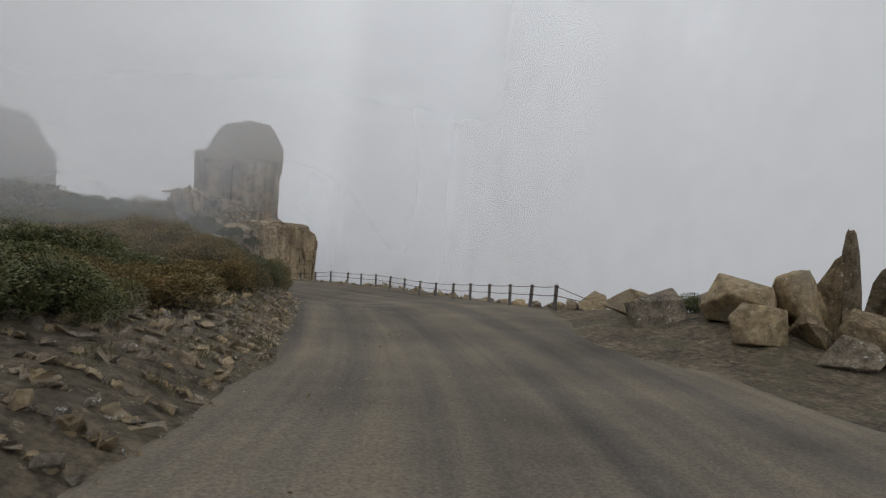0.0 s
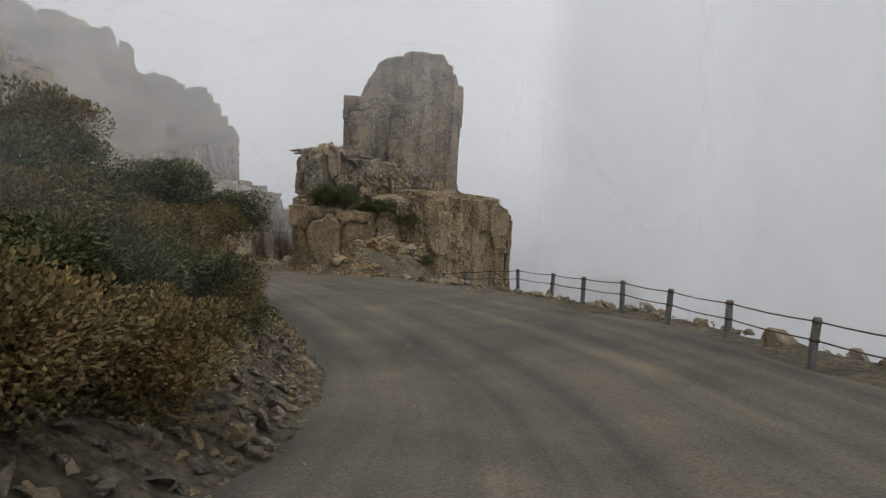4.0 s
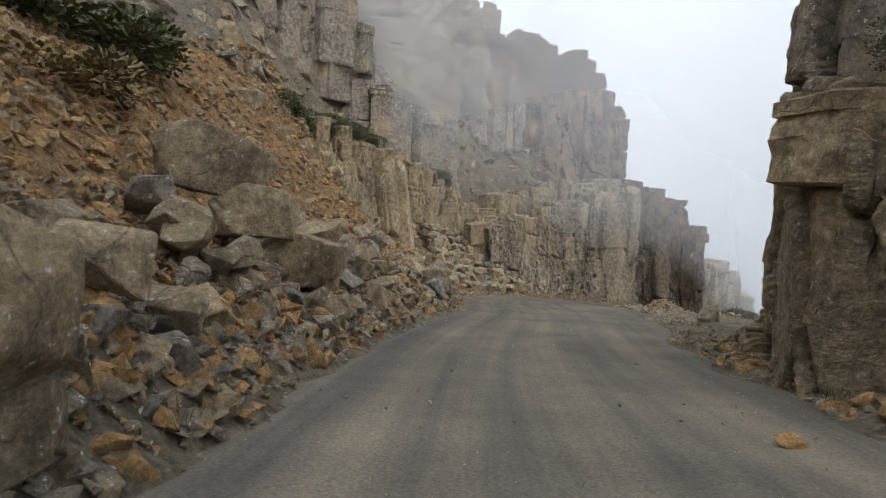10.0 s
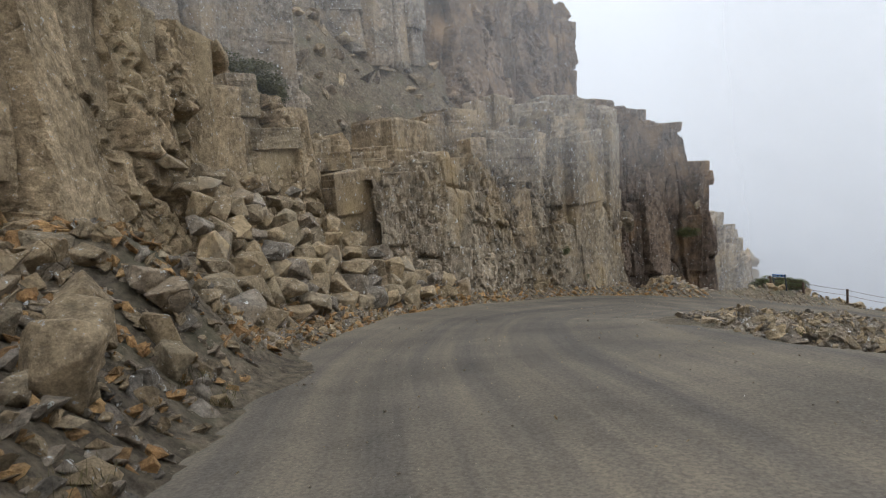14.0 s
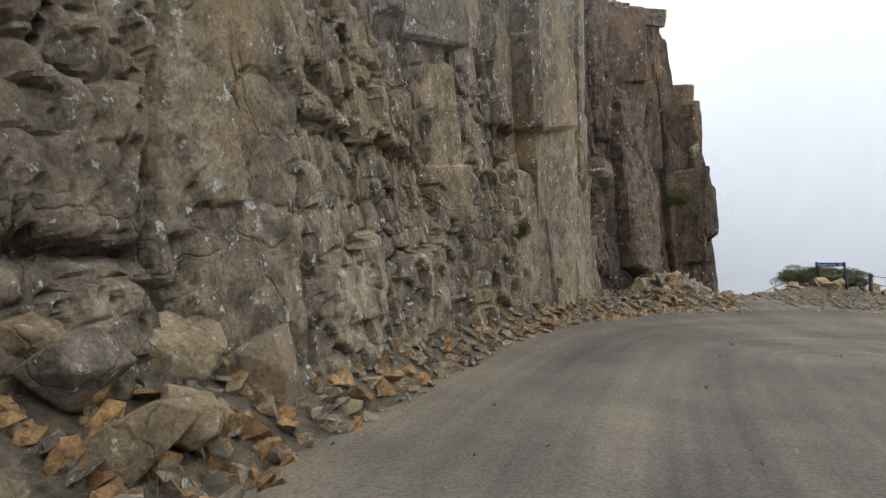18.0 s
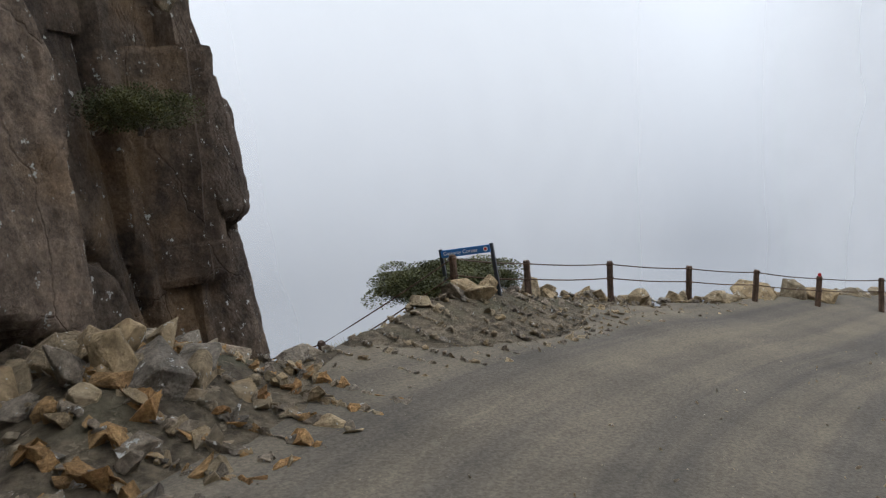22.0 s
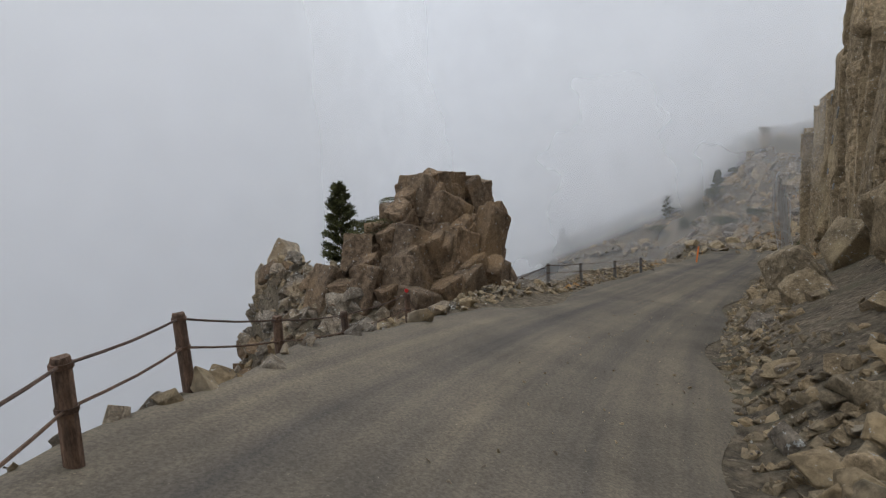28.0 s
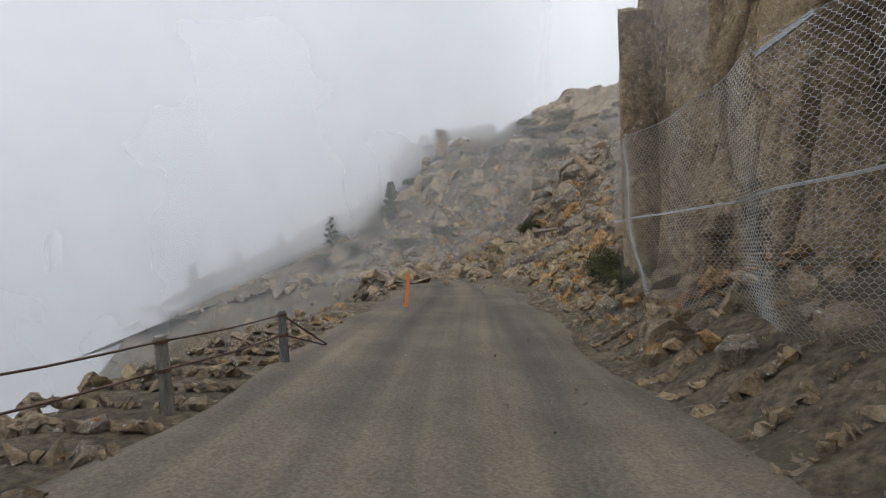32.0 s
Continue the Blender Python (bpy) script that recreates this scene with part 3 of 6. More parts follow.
def cliff(name, label, line, mat, seed, width=(1.0, 2.0), rows=2, jitter=.5, tall=(1.5, 4.0), inward=1, lift=1.2, category="cliff", lean=.03, slabs=.4, deep=1.0, tilt=(0, 0), knobs=.45, face=None, inset=0.0, perch=False):
    """A face of standing stone columns, each split by cross joints into blocks."""
    rnd = random.Random(seed)
    thing = empty(name, (0, 0, 0), label, category, kind="structure")
    group = COLUMNS[mat.name]
    if face:
        rock_face(thing, line, mat, seed, inward, perch=perch, **face)
    for row in range(rows):
        size = [1]

        def step():
            return size[0] * .86
        for (x, y, lo, hi), heading in polyline(line, step):
            w = rnd.uniform(*width) * (1 + .25 * row)
            size[0] = w
            back = (inset + row * width[1] * .75 * deep + rnd.uniform(-.3, .5) * jitter) * inward
            cx, cy = x - math.sin(heading) * back, y + math.cos(heading) * back
            top = hi + row * lift + rnd.uniform(-1, .6) * jitter * 1.6
            z = lo if perch else min(lo, float(relief(cx, cy))) - .5
            slab = rnd.random() < slabs
            yaw = heading + rnd.uniform(-.22, .22) if slab else rnd.uniform(0, 6.28)
            lx, ly = tilt[0] + rnd.uniform(-lean, lean), tilt[1] + rnd.uniform(-lean, lean)
            while z < top - .3:
                h = min(rnd.uniform(*tall), top - z)
                if top - z - h < .6:
                    h = top - z
                s = w * rnd.uniform(.97, 1.12)
                me = group[2 * rnd.randrange(12) + (1 if slab else 0)]
                place(me, "block", (cx + rnd.uniform(-.07, .07), cy + rnd.uniform(-.07, .07), z), (s * 1.06, s if not slab else max(s * .8, 1.0), h * 1.03), (lx, ly, yaw + rnd.uniform(-.1, .1)), thing)
                z += h
    for (x, y, lo, hi), heading in polyline(line, lambda: knobs):
        z = lo + (hi - lo) * rnd.random() ** .8
        out = rnd.uniform(-.15, .45) * inward
        s = rnd.uniform(.45, 1.1)
        place(rnd.choice(BOULDERS[mat.name]), "block", (x + math.sin(heading) * (.25 - out) * inward, y - math.cos(heading) * (.25 - out) * inward, z), (s * 1.2, s * .9, s * rnd.uniform(.7, 1.8)), (rnd.uniform(-.3, .3), rnd.uniform(-.3, .3), rnd.uniform(0, 6.28)), thing)
    return thing


def stones(mesh_group, count, where, size, rnd, flat=.6):
    """Many small stones joined into one mesh. where() gives a place, whose height counts from the ground when it is near -1000; size() a diameter."""
    vs, fs, n = [], [], 0
    sources = []
    for me in mesh_group:
        sources.append((np.array([v.co for v in me.vertices]), [tuple(p.vertices) for p in me.polygons]))
    spots_ = np.array([where() for _ in range(count)], float)
    loose = spots_[:, 2] < -900
    spots_[loose, 2] = relief(spots_[loose, 0], spots_[loose, 1]) + spots_[loose, 2] + 1000
    for x, y, z in spots_.tolist():
        co, polys = rnd.choice(sources)
        s = size()
        r = np.array(Euler((rnd.uniform(-1, 1), rnd.uniform(-1, 1), rnd.uniform(0, 6.28))).to_matrix())
        vs.append((co * (s, s * rnd.uniform(.6, 1), s * flat * rnd.uniform(.5, 1))) @ r.T + (x, y, z))
        fs += [tuple(i + n for i in p) for p in polys]
        n += len(co)
    me = bpy.data.meshes.new("stones")
    me.from_pydata(np.vstack(vs).tolist(), [], fs)
    return me

# ---- large rock forms ----
cliff("gateway_cliff", "tall olive-brown columnar dolerite cliff beside the hairpin", [(-24.4, 64.5, -10.5, -5.5), (-21.8, 71.5, -11.5, -4.5), (-19.5, 77.6, -13, -3), (-18.2, 80.4, -13.5, -2.2), (-16.5, 84.3, -14, -2.5)], ROCK_CLIFF, 11, face=dict(bold=.75, batter=.06, block=(2.0, 6.5), step=.075, broken=.42), inset=1.3, width=(1.2, 3.0), rows=2, tall=(2, 6.5), lift=1.4, slabs=.7, jitter=.5, knobs=90)
# the prow faces away from the light; its darker material carries that shade
cliff("gateway_prow", "maroon dolerite columns at the hairpin corner, shade put into their colour", [(-19.4, 83.8, -14, -2.6), (-17.2, 84.0, -14, -2.7), (-15.2, 86.2, -14.5, -3.0), (-12.8, 88.4, -15, -3.6), (-12.6, 88.6, -15, -6.9), (-12.0, 88.8, -15, -7.2), (-11.9, 88.9, -15, -9.6), (-11.2, 89.1, -15.5, -9.8), (-11.3, 91.5, -16, -10), (-13.5, 94, -18, -8)], ROCK_PROW, 14, face=dict(bold=.75, batter=.05, block=(1.5, 6.5), step=.075, broken=.25), inset=1.3, width=(1.2, 2.4), rows=2, tall=(2, 6.5), lift=1.0, slabs=.7, jitter=.4, knobs=90)
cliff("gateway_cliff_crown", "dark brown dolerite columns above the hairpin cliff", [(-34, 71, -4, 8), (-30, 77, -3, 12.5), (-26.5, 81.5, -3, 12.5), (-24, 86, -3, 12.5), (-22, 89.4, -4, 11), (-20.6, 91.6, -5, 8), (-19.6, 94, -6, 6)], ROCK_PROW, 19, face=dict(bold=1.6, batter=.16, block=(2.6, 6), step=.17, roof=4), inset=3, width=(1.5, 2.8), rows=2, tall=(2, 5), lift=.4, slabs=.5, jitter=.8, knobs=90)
cliff("upper_cliff", "brown jointed dolerite rock face above the road", [(-20.6, 39.6, -4.5, -.4), (-22.2, 45, -6, -1.0), (-22.9, 49, -6, -.8), (-24.2, 54, -6.5, -.8), (-25.4, 59, -7, -2), (-25.6, 66, -9, -4)], ROCK_BROWN, 12, face=dict(bold=1.0, batter=.16, block=(1.35, 4.2), step=.08, broken=.5), inset=1.5, width=(.7, 2.3), rows=2, tall=(1.4, 3.8), lift=1.2, slabs=.6, lean=.06, jitter=.7, knobs=90)
cliff("roadside_outcrop", "brown broken dolerite outcrop beside the road", [(-4.7, 7.6, -1.5, .6), (-5.2, 11, -2, 1.2), (-6.6, 14.2, -2.8, .9), (-7.8, 17, -3, 0)], ROCK_BROWN, 13, face=dict(bold=.75, batter=.1, block=(1.5, 1.8), step=.06, broken=.42), inset=1.0, width=(.9, 1.9), rows=1, tall=(1, 2.6), slabs=.7, lift=.8, knobs=90)
cliff("gate_pillar_base", "massive brown dolerite pillar base beside the road", [(-4.7, 43, -7, -.4), (-5.4, 39.2, -6.6, -.4), (-5.9, 35.8, -6, -.5), (-5.4, 33.0, -5.4, -.6), (-3.2, 31.8, -5.2, -.7), (.4, 31.8, -4.5, -1), (3.8, 34, -4.5, -.2), (7, 38, -5, .4), (10.4, 40.8, -6, -.1), (12.9, 42.4, -7, -1.8), (13.6, 46.5, -8, -2.4)], ROCK_BROWN, 14, face=dict(bold=.75, batter=.03, block=(2.0, 4.5), step=.08, broken=.35), inset=1.4, width=(1.0, 2.5), rows=2, tall=(1.4, 4), lift=.3, slabs=.4, knobs=90)
cliff("gate_pillar_ledge", "grey stacked dolerite blocks on the pillar base", [(-4.2, 43.5, -1.2, 2.7), (-4.9, 39.8, -1.2, 3.0), (-5.4, 37, -1.2, 3.1), (-5.1, 35.4, -1.2, 3.1), (-3.2, 35.0, -1.2, 3.2), (-1.2, 35.4, -1.4, 3.0), (1.4, 36.4, -1.4, 2.2), (3.8, 38.0, -1.4, 1.3), (6.2, 40.6, -1.2, .9)], ROCK_GREY, 15, face=dict(bold=.8, batter=.02, block=(1.0, 1.3), step=.075, broken=.35, roof=5), perch=True, inset=.9, width=(.8, 1.5), rows=2, tall=(.9, 2.4), lift=.25, jitter=.3, knobs=90)
CAPS = [(-5.5, 36.5, 3.35, 1.5, 1.0, .35, -.05), (-4.4, 35.8, 3.3, 1.3, .9, .32, .08), (-4.7, 38.2, 3.5, 1.3, .9, .5, .1), (-3.1, 36.4, 3.75, 1.5, .8, .5, .38), (-5.6, 40.2, 3.2, 1.6, 1.1, .4, -.06), (-1.9, 36.4, 3.3, 1.2, .9, .4, -.1), (-.4, 36.7, 3.05, 1.5, 1, .4, .1)]
cliff("rock_tower", "tall grey flat-topped dolerite tower", [(-.4, 47.5, .5, 7.3), (-.6, 43.5, .5, 7.6), (-.6, 41.5, .5, 7.7), (.4, 41.1, .5, 7.7), (1.6, 42.2, .5, 7.9), (1.75, 42.3, .5, 11.3), (6.2, 43.3, .5, 11.8), (7.2, 44.0, .5, 10.8), (8.0, 45.6, .5, 9.8), (8.4, 48, .5, 8.6)], ROCK_GREY, 16, face=dict(bold=.5, batter=.025, block=(2.4, 16), step=.11, broken=.12, roof=4), perch=True, inset=1.2, knobs=90, width=(1.6, 2.8), rows=2, tall=(5, 9), lift=.1, slabs=.3, jitter=.25)
for x, y, z, l_, w_, h_, tip in CAPS:
    tagged(place(BOULDERS[ROCK_GREY.name][5], "cap_slab", (x, y, z), (l_, w_, h_), (.05, tip, .5)), "flat grey slab perched on the pillar ledge", "boulder", "cap slabs")
cliff("lower_cliff", "tall brown columnar rock cutting beside the lower road", [(15.2, 74.6, -18.5, -17.4), (17.2, 72.6, -19, -14.6), (18.8, 71.0, -19.6, -13.2), (23.16, 67.64, -21.12, -16.36), (26.52, 64.56, -21.82, -12.16), (30.3, 61.34, -22.1, -10.48), (33.52, 59.24, -22.8, -10.76), (33.94, 58.96, -22.8, -14.68), (36.88, 57.28, -23.22, -15.24), (38.14, 55.46, -23.5, -15.52), (39.4, 49.16, -24.62, -16.92)], ROCK_BROWN, 17, face=dict(bold=1.05, batter=.01, block=(1.5, 9), step=.072, broken=.16), inset=1.0, width=(.6, 1.4), rows=2, tall=(2.2, 6), lift=.6, inward=-1, slabs=.45, deep=1.3, knobs=90)
for k, row_ in enumerate(([(32.4, 80.52, -22.52, -19.16), (33.8, 78.7, -22.52, -17.34), (35.34, 77.16, -22.52, -16.78), (36.74, 75.06, -22.52, -17.2)],
                          [(30.86, 79.82, -21.82, -20), (32.12, 78.14, -21.82, -18.6), (33.66, 76.46, -21.82, -18.18), (34.92, 75.2, -21.82, -20)],
                          [(29.88, 79.12, -21.82, -20.98), (31, 77.86, -21.82, -20.28), (32.54, 76.32, -21.82, -19.72), (33.8, 75.34, -21.82, -20.56)])):
    outcrop = cliff("corner_outcrop", ("brown leaning dolerite crest of the corner outcrop", "brown tilted dolerite blocks of the corner outcrop", "low brown dolerite blocks at the outcrop foot")[k], row_, ROCK_RUST, 18 + k * 30, width=(.75, 1.5), rows=1, tall=(1.1, 2.8), lean=.12, jitter=.12, knobs=1.2, slabs=.8)
    r = random.Random(k)
    for (x, y, lo, hi), heading in polyline(row_, lambda: r.uniform(.7, 1.1)):
        h = r.uniform(2.2, 3.6)
        place(COLUMNS[ROCK_RUST.name][2 * r.randrange(12) + 1], "leaning_block", (x + r.uniform(-.1, .1) + math.sin(heading) * .5, y - math.cos(heading) * .5, hi - h * r.uniform(.95, 1.1)), (r.uniform(.9, 1.4), r.uniform(.8, 1.1), h), (r.uniform(-.08, .08), r.uniform(-.42, -.25), heading + r.uniform(-.15, .15)), outcrop)
for x, y, z, s_, turn in ((39.4, 83.9, -21.6, (2.3, 2.0, 5.4), (.05, -.1, .4)), (39.6, 84.9, -22.4, (1.9, 1.8, 4.4), (.12, .1, 1.4)), (38.9, 83.2, -22.4, (2.1, 1.9, 4.0), (-.1, .06, 2.2)), (38.6, 84.6, -23.2, (2.6, 2.4, 3.4), (.2, .1, 3.2))):
    tagged(place(BOULDERS[ROCK_GREY.name][7], "pinnacle", (x, y, z), s_, turn), "pointed grey rock pinnacle beyond the outcrop", "rock", "pinnacles")
for k, (x, y, lo, hi, w) in enumerate([(-35, 53, 4, 11, 6), (-31, 60, -1, 5, 5), (-35, 68, 3, 12, 6), (-31, 76, 2, 9, 5), (-39, 78, 10, 19, 7), (-43, 62, 12, 20, 8), (-48, 50, 16, 26, 7)]):
    cliff("crag", "grey columnar crag on the misty mountainside", [(x - w, y - w * .6, lo, hi - 1), (x, y, lo, hi), (x + w * .4, y + w, lo, hi - 1.5)], ROCK_GREY, 40 + k, width=(1.4, 3), rows=2, tall=(2, 6), lift=1.5)

def crag_field(count, x0, x1, y0, y1, wide, high, seed, label):
    """Broken upright columns standing in the slope, joined."""
    r = random.Random(seed)
    sources = [(np.array([v.co for v in me.vertices]), [tuple(p.vertices) for p in me.polygons]) for me in COLUMNS[ROCK_GREY.name]]
    vs, fs, n = [], [], 0
    for _ in range(count):
        x, y = r.uniform(x0, x1), r.uniform(y0, y1)
        if abs(side([x], [y])[1][0]) < 8:
            continue
        z = float(relief(x, y))
        for _ in range(r.choice((1, 2, 3, 4))):
            co, polys = r.choice(sources)
            w, h = r.uniform(*wide), r.uniform(*high)
            turn = np.array(Euler((r.uniform(-.12, .12), r.uniform(-.12, .12), r.uniform(0, 6.28))).to_matrix())
            vs.append((co * (w, w * r.uniform(.7, 1.1), h)) @ turn.T + (x + r.uniform(-1, 1) * wide[1], y + r.uniform(-1, 1) * wide[1], z - h * .45))
            fs += [tuple(i + n for i in p) for p in polys]
            n += len(co)
    me = bpy.data.meshes.new("crags")
    me.from_pydata(np.vstack(vs).tolist(), [], fs)
    tagged(obj("crags", me, ROCK_GREY), label, "rock", kind="stuff")


crag_field(70, -54, -36, 46, 90, (.8, 2.4), (1.2, 3.6), 21, "broken grey columns standing on the mountainside")
crag_field(40, 49, 82, 20, 32, (1.0, 2.2), (1.3, 2.8), 22, "broken grey columns on the misty far slope")
cliff("crag", "dark columnar crag below the hairpin in the mist", [(-15, 96.5, -30, -10.5), (-11.2, 100, -32, -11.2), (-8.8, 103, -34, -12.6), (-6.6, 106, -40, -16)], ROCK_CLIFF, 77, width=(1.2, 2.4), rows=2, tall=(2, 6), lift=.8, jitter=.8, knobs=.6)

SLOPE = [(-33, 33, 3, 16), (-31, 40, 0, 17), (-30.5, 47, -3, 18), (-30, 55, -5, 18.5), (-29.6, 63, -7, 18), (-30, 70, -7, 18.5), (-32, 76, -5, 19)]
slope = empty("mountain_slope", (0, 0, 0), "broken grey-brown dolerite mountainside with ledges and shrubs", "slope", kind="structure")
rock_face(slope, SLOPE, ROCK_GREY, 207, 1, step=.24, bold=2.0, batter=.75, block=(2.6, 3.6), roof=6)

FAR_MOUNTAIN = [(-52, 44, 4, 26), (-47, 62, 2, 25), (-43, 74, 0, 23.5), (-39, 86, -2, 21.3), (-36, 95, -4, 19.4), (-34, 103, -6, 18.2), (-32, 108, -10, 13.5), (-30, 113, -14, 4)]
slope = empty("far_mountain", (0, 0, 0), "steep grey dolerite mountainside fading into cloud", "slope", kind="structure")
rock_face(slope, FAR_MOUNTAIN, ROCK_GREY, 407, 1, step=.36, bold=2.2, batter=.3, block=(3.2, 8), roof=10)

FAR_SLOPE = [(41.36, 46.36, -24.62, -14.68), (47.24, 41.46, -25.32, -13.7), (54.94, 37.26, -26.02, -12.4), (61.24, 35.3, -26.02, -11.8), (65.44, 35.02, -26.02, -12.2), (67.54, 35.02, -26.72, -14.8), (72.44, 35.58, -27.42, -18.04), (79.44, 38.66, -28.82, -21.96), (89.24, 44.26, -31.62, -26.72), (101.84, 51.26, -35.82, -32.32)]
slope = empty("far_slope", (0, 0, 0), "broken brown rocky hillside above the lower road", "slope", kind="structure")
rock_face(slope, FAR_SLOPE, ROCK_BROWN, 311, -1, step=.16, bold=1.1, batter=.8, block=(1.8, 1.5), roof=8, broken=.7)

# ---- mist ----
# backdrop ring: the fog's brightness is put in as emission, darker low down
FOG_RING = bpy.data.materials.new("glowing_fog_backdrop")
FOG_RING.use_nodes = True
fn, fl = FOG_RING.node_tree.nodes, FOG_RING.node_tree.links
fn.remove(fn["Principled BSDF"])
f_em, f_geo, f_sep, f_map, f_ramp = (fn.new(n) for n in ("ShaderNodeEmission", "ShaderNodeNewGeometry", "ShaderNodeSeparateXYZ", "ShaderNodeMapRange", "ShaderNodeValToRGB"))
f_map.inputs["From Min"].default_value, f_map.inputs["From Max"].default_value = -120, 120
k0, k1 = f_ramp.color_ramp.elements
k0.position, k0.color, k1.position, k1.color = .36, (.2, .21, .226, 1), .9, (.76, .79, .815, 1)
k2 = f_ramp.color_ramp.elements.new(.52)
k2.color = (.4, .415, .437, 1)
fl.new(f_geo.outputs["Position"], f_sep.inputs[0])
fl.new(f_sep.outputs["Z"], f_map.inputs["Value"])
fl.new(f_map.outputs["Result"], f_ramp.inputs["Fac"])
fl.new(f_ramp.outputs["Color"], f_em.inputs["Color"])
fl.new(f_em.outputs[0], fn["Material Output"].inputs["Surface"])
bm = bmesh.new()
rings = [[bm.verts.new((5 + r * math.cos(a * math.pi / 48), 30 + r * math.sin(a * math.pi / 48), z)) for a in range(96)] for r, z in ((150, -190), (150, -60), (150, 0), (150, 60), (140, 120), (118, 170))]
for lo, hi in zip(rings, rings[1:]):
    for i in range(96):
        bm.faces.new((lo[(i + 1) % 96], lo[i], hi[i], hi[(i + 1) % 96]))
tagged(obj("backdrop", bm, FOG_RING, smooth=True), "pale grey cloud backdrop round the valley, lit by its own glow", "fog", kind="structure")


def mist_material(name, tone):
    m = bpy.data.materials.new(name)
    m.use_nodes = True
    n, l = m.node_tree.nodes, m.node_tree.links
    n.remove(n["Principled BSDF"])
    tr, di, tl, ad, mx = (n.new(x) for x in ("ShaderNodeBsdfTransparent", "ShaderNodeBsdfDiffuse", "ShaderNodeBsdfTranslucent", "ShaderNodeMixShader", "ShaderNodeMixShader"))
    di.inputs["Color"].default_value = tl.inputs["Color"].default_value = (*tone, 1)
    at, geo, no, mr, mu = (n.new(x) for x in ("ShaderNodeAttribute", "ShaderNodeNewGeometry", "ShaderNodeTexNoise", "ShaderNodeMapRange", "ShaderNodeMath"))
    at.attribute_name = "thickness"
    no.inputs["Scale"].default_value, no.inputs["Detail"].default_value = .07, 3
    mr.inputs["From Min"].default_value, mr.inputs["From Max"].default_value, mr.inputs["To Min"].default_value, mr.inputs["To Max"].default_value = .3, .7, .8, 1.15
    mu.operation = "MULTIPLY"
    l.new(geo.outputs["Position"], no.inputs["Vector"])
    l.new(no.outputs["Fac"], mr.inputs["Value"])
    l.new(mr.outputs["Result"], mu.inputs[0])
    l.new(at.outputs["Fac"], mu.inputs[1])
    ad.inputs[0].default_value = .5
    l.new(di.outputs[0], ad.inputs[1])
    l.new(tl.outputs[0], ad.inputs[2])
    l.new(mu.outputs[0], mx.inputs[0])
    l.new(tr.outputs[0], mx.inputs[1])
    l.new(ad.outputs[0], mx.inputs[2])
    l.new(mx.outputs[0], n["Material Output"].inputs["Surface"])
    return m


MIST = mist_material("thin_mist", (.95, .96, .98))


def mist(a, b, low, high, thick, foot=4.0, ends=6.0, growth=0.0, over_road=True):
    """A veil of drifting mist between two plan points; low is its height above the ground there, thick its share of light kept back."""
    n, m = 60, 24
    length = math.hypot(b[0] - a[0], b[1] - a[1])
    f = np.linspace(0, 1, n + 1)
    x, y = a[0] + (b[0] - a[0]) * f, a[1] + (b[1] - a[1]) * f
    st_, d_, lev = side(x, y)
    near = np.clip(1 - (np.abs(d_) - 7) / 6, 0, 1) if over_road else np.zeros(n + 1)
    base = np.maximum((relief(x, y) - 1) * (1 - near) + (lev + max(low, 3.6)) * near, -60)
    base = np.convolve(np.pad(base, 2, mode="edge"), np.ones(5) / 5, "valid")
    end = np.clip(np.minimum(f, 1 - f) * length / ends, 0, 1)
    z = base[:, None] + (high - base)[:, None] * np.linspace(0, 1, m + 1)[None, :] ** 1.5
    up = np.clip((z - base[:, None]) / foot, 0, 1)
    share = np.clip((z + 20) / (high + 20), 0, 1)
    den = np.minimum(.97, thick * up * up * (3 - 2 * up) * (end * end * (3 - 2 * end))[:, None] * (1 + growth * share)).ravel()
    vs = np.stack([np.repeat(x[:, None], m + 1, 1), np.repeat(y[:, None], m + 1, 1), z], -1).reshape(-1, 3).tolist()
    fs = [(i * (m + 1) + j, (i + 1) * (m + 1) + j, (i + 1) * (m + 1) + j + 1, i * (m + 1) + j + 1) for i in range(n) for j in range(m)]
    me = bpy.data.meshes.new("mist_veil")
    me.from_pydata(vs, [], fs)
    me.attributes.new("thickness", "FLOAT", "POINT").data.foreach_set("value", den)
    return tagged(obj("mist_veil", me, MIST, smooth=True), "thin pale mist drifting across the slope", "mist", kind="stuff")


mist((-48, -16), (-4.0, -18.5), 0, 50, .15, foot=2.5, ends=7, over_road=False)
mist((-48, -8), (-2.2, -10), 0, 50, .17, foot=2.5, ends=7, over_road=False)
mist((-48, -1), (-1.2, -2.5), 0, 50, .17, foot=2.5, ends=7, over_road=False)
mist((-70, -6), (26, -3), 4, 60, .27, foot=9, ends=24, growth=.6)
mist((-70, 12), (28, 13), 4, 70, .3, foot=9, ends=24, growth=.6)
mist((-80, 34), (-10, 26), 4, 80, .3, foot=16, ends=14, growth=.8)
mist((-75, 62), (30, 56), 4.0, 70, .27, foot=11, ends=20, growth=.6)
mist((-34, 74), (25, 62), 3.8, 60, .2, foot=4, ends=18, growth=.6)
mist((19, -90), (36, 70), 0, 70, .93, foot=3, ends=38)
mist((-70, 91), (-22, 98), 0, 70, .34, foot=18, ends=12, growth=.4)
mist((-18, 94.5), (22, 99), 0, 30, .34, foot=1.5, ends=14, growth=.3)
mist((35, 101), (46.5, 77), 0, 30, .34, foot=2, ends=7, over_road=False)
mist((14, 47), (44, 49), -6, 40, .75, foot=2, ends=6, over_road=False)
mist((44, 114), (155, 29), 0, 60, .8, foot=4, ends=20)
